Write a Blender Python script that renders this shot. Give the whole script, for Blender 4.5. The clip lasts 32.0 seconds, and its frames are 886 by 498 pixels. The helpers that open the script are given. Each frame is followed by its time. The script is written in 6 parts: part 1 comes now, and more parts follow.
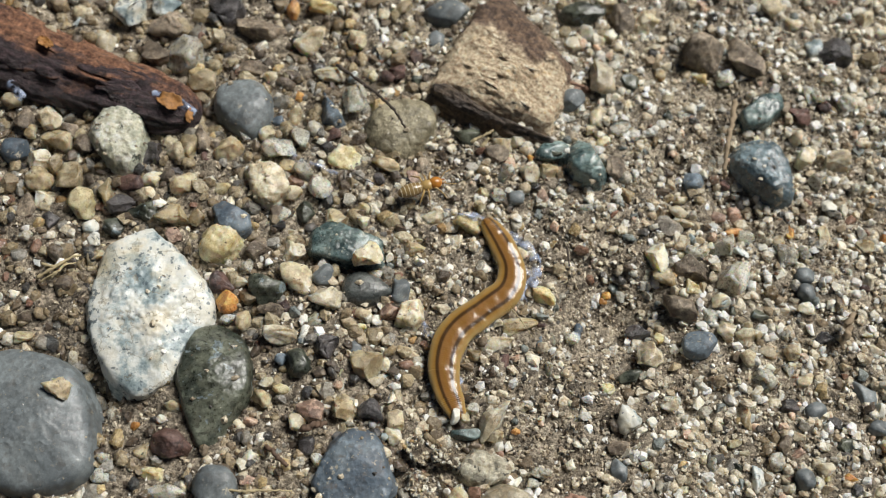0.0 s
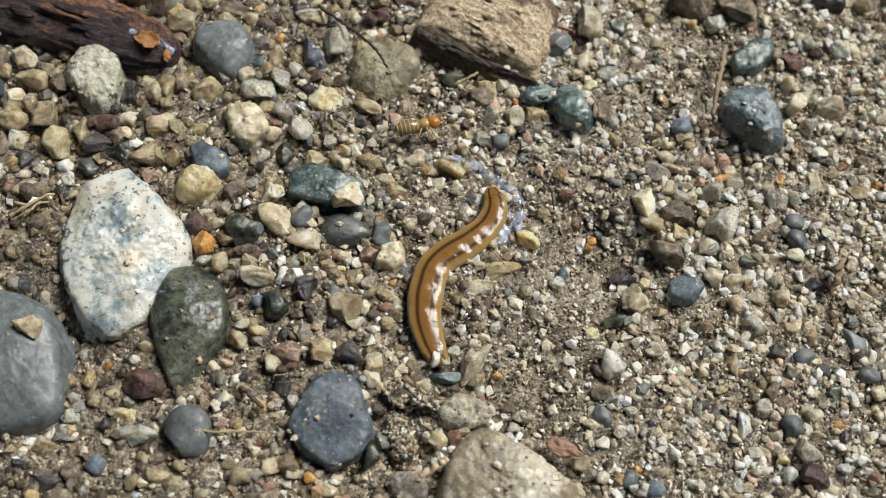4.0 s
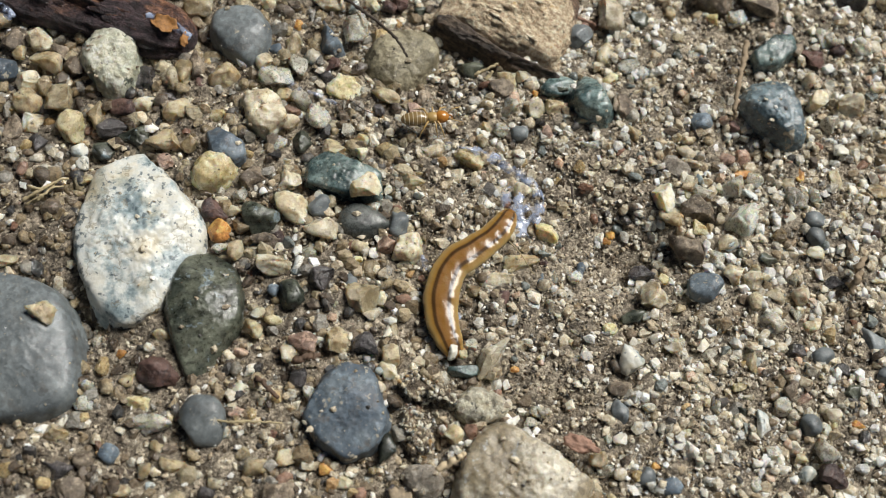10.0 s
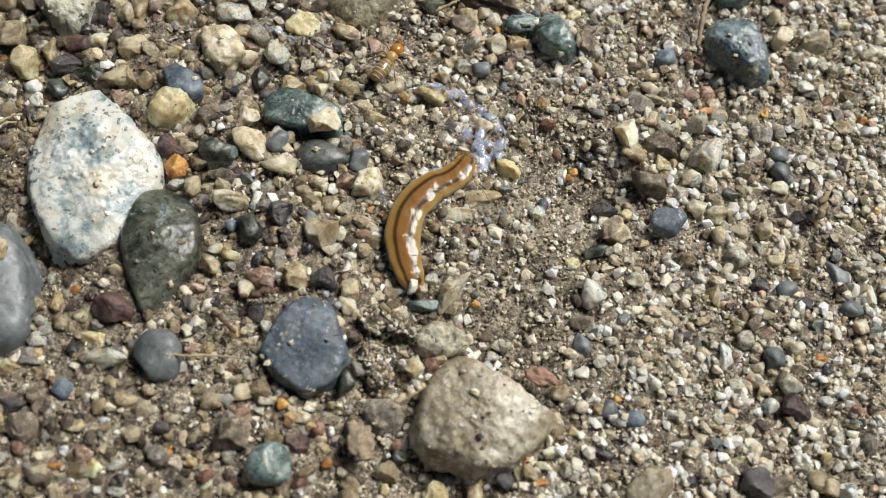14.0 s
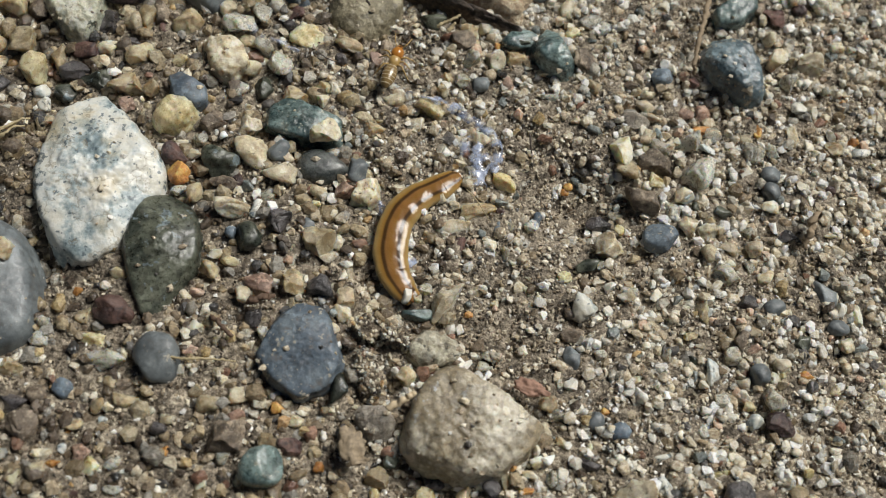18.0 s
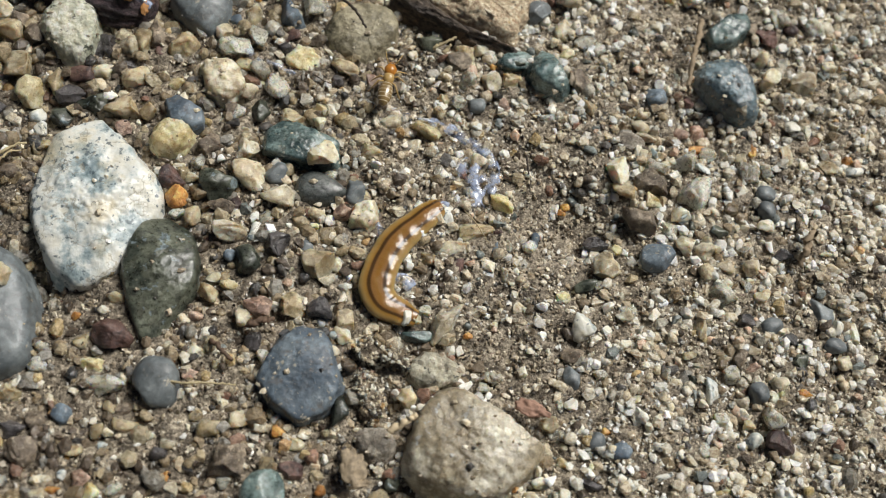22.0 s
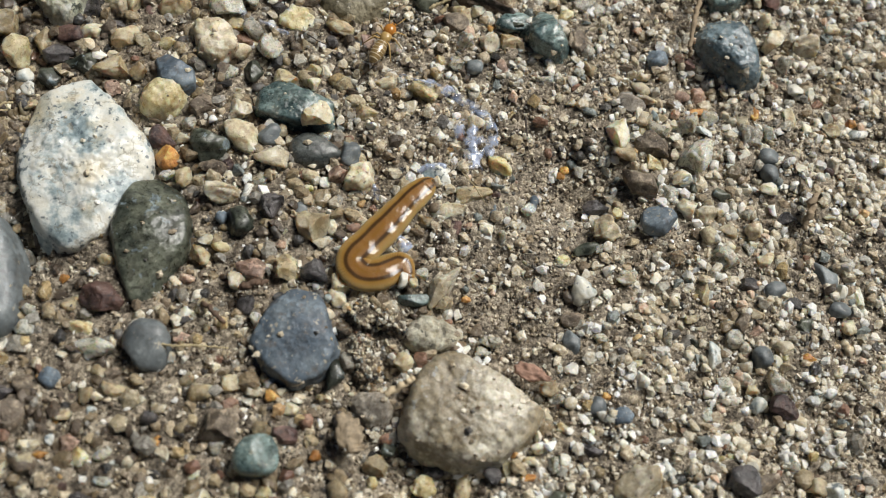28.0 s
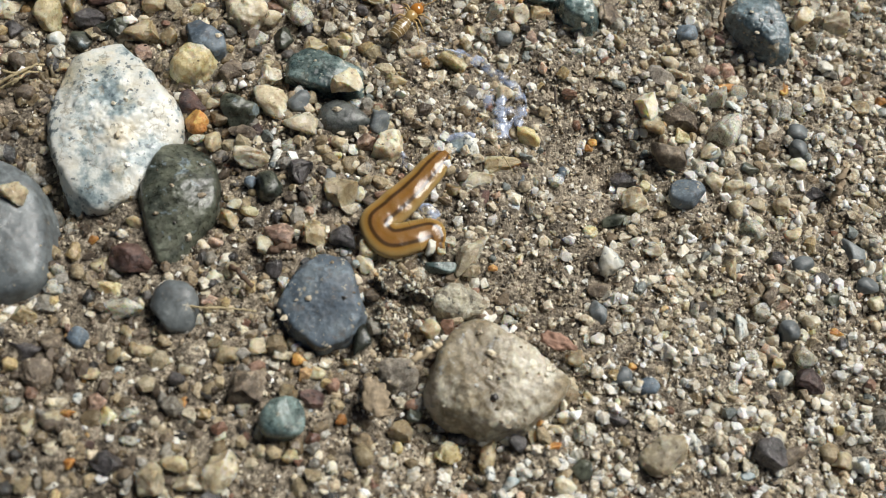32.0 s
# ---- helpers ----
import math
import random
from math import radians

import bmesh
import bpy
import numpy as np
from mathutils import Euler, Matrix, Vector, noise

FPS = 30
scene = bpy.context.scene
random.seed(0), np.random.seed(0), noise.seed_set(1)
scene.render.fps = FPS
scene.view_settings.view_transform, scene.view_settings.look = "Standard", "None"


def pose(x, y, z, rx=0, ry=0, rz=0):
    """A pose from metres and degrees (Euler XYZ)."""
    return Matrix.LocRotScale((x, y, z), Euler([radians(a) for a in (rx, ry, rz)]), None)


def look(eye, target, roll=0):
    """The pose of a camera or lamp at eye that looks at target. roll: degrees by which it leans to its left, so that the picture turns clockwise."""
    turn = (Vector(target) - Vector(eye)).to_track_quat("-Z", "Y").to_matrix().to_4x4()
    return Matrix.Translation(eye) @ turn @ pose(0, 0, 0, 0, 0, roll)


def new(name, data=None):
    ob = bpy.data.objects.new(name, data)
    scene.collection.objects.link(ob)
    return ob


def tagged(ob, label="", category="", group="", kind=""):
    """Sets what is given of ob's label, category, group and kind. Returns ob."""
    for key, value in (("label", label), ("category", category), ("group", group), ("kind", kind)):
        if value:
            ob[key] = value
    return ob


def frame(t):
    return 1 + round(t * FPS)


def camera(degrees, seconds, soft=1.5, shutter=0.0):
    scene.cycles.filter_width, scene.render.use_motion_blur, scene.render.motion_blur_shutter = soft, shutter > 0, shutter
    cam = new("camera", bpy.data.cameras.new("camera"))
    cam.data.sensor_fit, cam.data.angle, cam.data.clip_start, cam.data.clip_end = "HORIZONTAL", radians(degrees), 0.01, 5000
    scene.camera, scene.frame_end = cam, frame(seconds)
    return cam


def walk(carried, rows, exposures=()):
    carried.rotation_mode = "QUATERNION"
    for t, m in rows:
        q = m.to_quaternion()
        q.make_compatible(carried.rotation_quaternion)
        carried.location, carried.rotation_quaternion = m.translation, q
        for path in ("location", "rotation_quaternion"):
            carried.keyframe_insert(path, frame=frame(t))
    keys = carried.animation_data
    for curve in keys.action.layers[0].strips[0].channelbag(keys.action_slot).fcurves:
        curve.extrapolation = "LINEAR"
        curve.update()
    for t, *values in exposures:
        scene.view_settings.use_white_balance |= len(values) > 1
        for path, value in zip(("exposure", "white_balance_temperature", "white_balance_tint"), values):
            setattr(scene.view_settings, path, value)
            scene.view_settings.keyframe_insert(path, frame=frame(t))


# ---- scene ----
MM = 0.001
cam = camera(42.0, 32.0, soft=1.05)
cam.data.dof.use_dof, cam.data.dof.focus_distance, cam.data.dof.aperture_fstop = True, 0.114, 28.0
# seconds, then millimetres and degrees
PATH = [
    (0, 0.000, -0.007, 110.107, 23.10, -2.87, -0.02),
    (0.5, -0.074, 0.160, 109.536, 22.98, -3.05, -0.12),
    (1, 0.161, -2.085, 109.272, 22.99, -2.94, 0.21),
    (1.5, 1.236, -3.757, 108.138, 23.40, -2.91, 0.04),
    (2, 3.091, -3.923, 105.643, 22.70, -2.99, 0.32),
    (2.5, 1.936, -3.437, 106.329, 22.46, -3.19, 0.13),
    (3, 0.745, -4.487, 107.351, 22.62, -3.09, 0.20),
    (3.5, 2.069, -4.467, 105.841, 22.91, -3.03, 0.31),
    (5.5, 0.750, -2.013, 105.676, 22.53, -3.13, 0.29),
    (6, -0.017, -2.276, 104.513, 22.23, -3.38, 0.47),
    (6.5, -0.089, -3.832, 104.715, 22.46, -3.25, 0.70),
    (7, -0.539, -4.125, 105.419, 22.63, -3.40, 0.79),
    (7.5, -0.095, -4.593, 103.255, 22.68, -3.52, 1.08),
    (8, -1.086, -4.389, 103.186, 22.48, -3.91, 1.01),
    (8.5, 0.024, -4.124, 103.057, 22.30, -3.91, 1.11),
    (9, -0.330, -5.365, 104.419, 23.05, -3.59, 1.06),
    (9.5, 0.158, -4.881, 103.469, 22.93, -3.78, 1.00),
    (10, -0.535, -3.762, 104.508, 22.52, -3.81, 1.05),
    (10.5, 0.415, -3.890, 104.763, 22.70, -3.55, 1.18),
    (11, 1.625, -4.018, 104.848, 22.94, -3.25, 1.24),
    (11.5, 1.207, -3.200, 108.029, 23.57, -2.38, 0.59),
    (12, 2.922, -6.111, 104.835, 22.66, -2.56, 0.48),
    (12.5, 3.228, -5.810, 103.582, 21.70, -3.12, 0.61),
    (13, 1.236, -5.181, 104.547, 20.38, -3.90, 0.57),
    (13.5, 1.473, -7.451, 102.686, 21.52, -4.37, 0.44),
    (15.5, 4.016, -8.595, 100.605, 22.41, -3.96, 1.16),
    (16, 1.277, -7.637, 103.381, 22.04, -3.73, 1.51),
    (16.5, -0.751, -10.420, 104.552, 22.22, -4.27, 1.83),
    (17, -0.137, -9.767, 103.782, 22.40, -4.44, 1.67),
    (17.5, 1.305, -9.991, 103.146, 22.38, -4.60, 1.62),
    (18, 3.245, -8.418, 103.898, 22.19, -4.50, 1.90),
    (18.5, 4.637, -9.440, 103.294, 23.37, -3.68, 2.12),
    (19, 1.807, -9.557, 103.543, 23.21, -4.12, 1.86),
    (19.5, 3.232, -10.097, 103.826, 23.25, -3.77, 1.95),
    (20, 3.817, -11.296, 100.858, 23.37, -4.47, 1.50),
    (20.5, 3.967, -10.710, 100.491, 22.52, -4.77, 1.54),
    (21, 1.541, -10.030, 100.828, 22.85, -5.32, 1.15),
    (21.5, 1.817, -7.916, 103.254, 22.50, -5.70, 0.92),
    (22, 1.560, -8.135, 104.039, 23.11, -5.16, 1.12),
    (22.5, 0.561, -9.927, 103.720, 23.56, -5.15, 1.36),
    (23, 0.637, -8.032, 103.475, 23.16, -5.29, 1.07),
    (23.5, -0.843, -7.882, 103.690, 22.73, -5.77, 1.10),
    (24, 0.944, -8.859, 102.294, 23.24, -5.25, 1.13),
    (24.5, -0.080, -9.224, 102.129, 22.74, -5.35, 0.98),
    (25, -0.510, -9.619, 101.670, 22.55, -5.47, 0.98),
    (25.5, 1.423, -9.403, 100.905, 22.62, -5.32, 0.89),
    (27.5, 0.836, -10.808, 101.370, 22.66, -5.42, 1.07),
    (28, 1.297, -10.023, 100.588, 22.84, -5.57, 0.92),
    (28.5, 1.693, -11.031, 101.263, 23.11, -5.34, 1.01),
    (29, 0.672, -12.270, 101.960, 23.03, -5.20, 1.08),
    (29.5, -0.581, -12.326, 101.310, 22.96, -5.42, 1.13),
    (30, 0.434, -11.561, 100.819, 22.50, -5.39, 1.36),
    (30.5, 0.885, -12.364, 100.376, 22.92, -5.37, 1.42),
    (31, 0.225, -12.596, 101.302, 22.79, -5.47, 1.44),
    (31.5, -2.105, -14.146, 101.661, 23.42, -5.37, 1.64),
    (32, -0.264, -12.422, 99.506, 22.49, -5.50, 1.98),
]
EXPOSURE = [(0, -0.06), (1, -0.06), (2, -0.11), (3, -0.11), (6, -0.16), (6.5, -0.29), (7, -0.48), (7.5, -0.31), (8, -0.11), (9, -0.06), (10, -0.06), (11, -0.04), (12, 0.04), (13, 0.01), (16, -0.01), (17, 0.04), (17.5, -0.08), (18, -0.29), (18.5, -0.08), (19, 0.06), (20, 0.01), (21, -0.18), (22, -0.13), (23, -0.21), (24, -0.13), (25, -0.13), (28, -0.11), (29, -0.18), (30, -0.01), (31, -0.04), (32, -0.04)]
BRIGHTER = -0.05
walk(cam, [(t, pose(x * MM, y * MM, z * MM, rx, ry, rz)) for t, x, y, z, rx, ry, rz in PATH], [(t, stops + BRIGHTER, 6680, 9) for t, stops in EXPOSURE])

# ---- light: bright open shade, the sky clearest high up on the far right ----
world = bpy.data.worlds.new("sky")
scene.world = world
world.use_nodes = True
wn = world.node_tree
sky = wn.nodes.new("ShaderNodeTexSky")
sky.sky_type, sky.sun_disc = "NISHITA", False
sky.sun_elevation, sky.sun_rotation = radians(52), radians(52)
wn.nodes["Background"].inputs[1].default_value = 0.014
wn.links.new(sky.outputs[0], wn.nodes["Background"].inputs[0])
sun = new("sun", bpy.data.lights.new("sun", "SUN"))
sun.data.energy, sun.data.angle, sun.data.color = 4.9, radians(27), (1.0, 0.985, 0.955)
sun.matrix_world = look((0.58, 0.46, 0.95), (0, 0, 0))


# ---- materials ----
def graph(name):
    m = bpy.data.materials.new(name)
    m.use_nodes = True
    nt = m.node_tree
    return m, nt, nt.nodes["Principled BSDF"]


def node(nt, kind, **inputs):
    n = nt.nodes.new(kind)
    for key, value in inputs.items():
        n.inputs[key].default_value = value
    return n


def noise_tex(nt, vec, scale, detail=4.0, rough=0.55):
    n = node(nt, "ShaderNodeTexNoise", Scale=scale, Detail=detail, Roughness=rough)
    nt.links.new(vec, n.inputs["Vector"])
    return n.outputs["Fac"]


def ramp(nt, fac, stops, mode="LINEAR"):
    n = nt.nodes.new("ShaderNodeValToRGB")
    n.color_ramp.interpolation = mode
    els = n.color_ramp.elements
    while len(els) < len(stops):
        els.new(0.5)
    for el, (pos, col) in zip(els, stops):
        el.position = pos
        el.color = (*col, 1) if len(col) == 3 else col
    nt.links.new(fac, n.inputs[0])
    return n.outputs["Color"]


def mix(nt, fac, a, b, mode="MIX"):
    n = nt.nodes.new("ShaderNodeMix")
    n.data_type, n.blend_type = "RGBA", mode
    for value, k in ((fac, 0), (a, 6), (b, 7)):
        if isinstance(value, (int, float)):
            n.inputs[k].default_value = value
        elif isinstance(value, tuple):
            n.inputs[k].default_value = (*value, 1)
        else:
            nt.links.new(value, n.inputs[k])
    return n.outputs[2]


def math_node(nt, op, a, b=0.0):
    n = nt.nodes.new("ShaderNodeMath")
    n.operation = op
    for value, k in ((a, 0), (b, 1)):
        if isinstance(value, (int, float)):
            n.inputs[k].default_value = value
        else:
            nt.links.new(value, n.inputs[k])
    return n.outputs[0]


def bump(nt, bsdf, height, distance, strength=1.0):
    n = node(nt, "ShaderNodeBump", Strength=strength, Distance=distance)
    nt.links.new(height, n.inputs["Height"])
    nt.links.new(n.outputs[0], bsdf.inputs["Normal"])
    nt.links.new(n.outputs[0], bsdf.inputs["Coat Normal"])


def shifted(nt):
    """Object space in metres, moved by a random step for each object."""
    tc = nt.nodes.new("ShaderNodeTexCoord")
    info = nt.nodes.new("ShaderNodeObjectInfo")
    add = nt.nodes.new("ShaderNodeVectorMath")
    add.operation = "MULTIPLY_ADD"
    add.inputs[1].default_value = (1, 1, 1)
    comb = nt.nodes.new("ShaderNodeCombineXYZ")
    for k in range(3):
        nt.links.new(info.outputs["Random"], comb.inputs[k])
    nt.links.new(tc.outputs["Object"], add.inputs[0])
    nt.links.new(comb.outputs[0], add.inputs[2])
    return add.outputs[0], info.outputs["Random"]


def stone(name, low, high, spots, spot_size=0.9, spot_at=0.6, rough=0.75, relief=0.00025, dust=0.5, coat=0.12, patch=420, glow=0.0, grainy=0.5, clear=0.0):
    """Rock: two tones in patches, mineral specks (on V a painted sheen), pits and cracks, and sand dust caught in the
    hollows.
    """
    m, nt, b = graph(name)
    vec, rnd = shifted(nt)
    patches = noise_tex(nt, vec, patch, 6, 0.7)
    col = ramp(nt, patches, [(0.42, low), (0.57, high)])
    hue = nt.nodes.new("ShaderNodeHueSaturation")
    v = math_node(nt, "MULTIPLY_ADD", rnd, 0.5)
    v.node.inputs[2].default_value = 0.78
    nt.links.new(v, hue.inputs["Value"])
    nt.links.new(col, hue.inputs["Color"])
    speck = noise_tex(nt, vec, 1100 / spot_size, 4, 0.75)
    mask = ramp(nt, speck, [(spot_at, (0, 0, 0)), (spot_at + 0.025, (0.9, 0.9, 0.9))])
    col = mix(nt, mask, hue.outputs[0], spots)
    grain = noise_tex(nt, vec, 2600, 6, 0.75)
    col = mix(nt, grainy, col, ramp(nt, grain, [(0.36, (0.2, 0.18, 0.15)), (0.64, (0.76, 0.76, 0.75))]), "OVERLAY")
    cell = node(nt, "ShaderNodeTexVoronoi", Scale=1500.0)
    warp = nt.nodes.new("ShaderNodeVectorMath")
    warp.operation = "MULTIPLY_ADD"
    warp.inputs[1].default_value = (0.0012,) * 3
    wobble = node(nt, "ShaderNodeTexNoise", Scale=1300.0, Detail=3.0)
    nt.links.new(vec, wobble.inputs["Vector"])
    nt.links.new(wobble.outputs["Color"], warp.inputs[0])
    nt.links.new(vec, warp.inputs[2])
    nt.links.new(warp.outputs[0], cell.inputs["Vector"])
    crystal = nt.nodes.new("ShaderNodeSeparateColor")
    nt.links.new(cell.outputs["Color"], crystal.inputs[0])
    col = mix(nt, grainy, col, ramp(nt, crystal.outputs[0], [(0.0, (0.16, 0.15, 0.14)), (0.25, (0.4, 0.39, 0.37)), (0.7, (0.56, 0.56, 0.55)), (1.0, (0.85, 0.85, 0.84))]), "OVERLAY")
    pits = noise_tex(nt, vec, 700, 6, 0.68)
    soil = ramp(nt, pits, [(0.34, (dust,) * 3), (0.44, (0, 0, 0))])
    col = mix(nt, soil, col, (0.12, 0.085, 0.055))
    sand = ramp(nt, noise_tex(nt, vec, 2300, 3, 0.6), [(0.64, (0, 0, 0)), (0.68, (dust,) * 3)])
    col = mix(nt, sand, col, (0.48, 0.42, 0.31))
    nt.links.new(col, b.inputs["Base Color"])
    nt.links.new(ramp(nt, grain, [(0.36, (rough - 0.22,) * 3), (0.64, (min(1, rough + 0.15),) * 3)]), b.inputs["Roughness"])
    b.inputs["Coat Weight"].default_value = coat
    b.inputs["Coat Roughness"].default_value = 0.12
    b.inputs["Subsurface Weight"].default_value = glow
    b.inputs["Transmission Weight"].default_value = clear
    b.inputs["Subsurface Radius"].default_value = (0.0011, 0.0008, 0.0005)
    b.inputs["Subsurface Scale"].default_value = 1.0
    height = math_node(nt, "ADD", math_node(nt, "ADD", pits, math_node(nt, "MULTIPLY", crystal.outputs[0], 0.12)), math_node(nt, "MULTIPLY", grain, 0.4))
    bump(nt, b, height, relief)
    return m


def marble():
    """Milky white rock: cool clouds, rusty stains, blue black flecks in drifts, fine brown seams."""
    m, nt, b = graph("white_marble")
    vec, rnd = shifted(nt)
    cloud = noise_tex(nt, vec, 250, 6, 0.66)
    col = ramp(nt, cloud, [(0.36, (0.19, 0.25, 0.27)), (0.44, (0.36, 0.43, 0.445)), (0.5, (0.64, 0.66, 0.63)), (0.6, (0.7, 0.685, 0.61))])
    stain = ramp(nt, noise_tex(nt, vec, 170, 4, 0.6), [(0.53, (0, 0, 0)), (0.66, (0.55,) * 3)])
    col = mix(nt, stain, col, (0.62, 0.5, 0.29))
    drift = math_node(nt, "MULTIPLY", math_node(nt, "SUBTRACT", noise_tex(nt, vec, 260, 3, 0.6), 0.5), 0.5)
    fleck = math_node(nt, "ADD", noise_tex(nt, vec, 1500, 3, 0.6), drift)
    col = mix(nt, ramp(nt, fleck, [(0.585, (0, 0, 0)), (0.64, (0.85,) * 3)]), col, (0.07, 0.1, 0.12))
    seam = math_node(nt, "ABSOLUTE", math_node(nt, "SUBTRACT", noise_tex(nt, vec, 130, 5, 0.6), 0.5))
    col = mix(nt, ramp(nt, seam, [(0.002, (0.6,) * 3), (0.007, (0, 0, 0))]), col, (0.24, 0.2, 0.13))
    fine = noise_tex(nt, vec, 3000, 5, 0.7)
    col = mix(nt, 0.35, col, ramp(nt, fine, [(0.36, (0.3, 0.29, 0.27)), (0.64, (0.72, 0.72, 0.71))]), "OVERLAY")
    nt.links.new(col, b.inputs["Base Color"])
    nt.links.new(ramp(nt, fine, [(0.36, (0.3,) * 3), (0.64, (0.6,) * 3)]), b.inputs["Roughness"])
    b.inputs["Coat Weight"].default_value = 0.2
    b.inputs["Coat Roughness"].default_value = 0.2
    b.inputs["Subsurface Weight"].default_value = 0.35
    b.inputs["Subsurface Radius"].default_value = (0.0006, 0.0006, 0.0005)
    b.inputs["Subsurface Scale"].default_value = 1.0
    low = math_node(nt, "ADD", noise_tex(nt, vec, 420, 6, 0.62), math_node(nt, "MULTIPLY", fine, 0.15))
    bump(nt, b, math_node(nt, "ADD", low, math_node(nt, "MULTIPLY", seam, 1.5)), 0.00018)
    return m


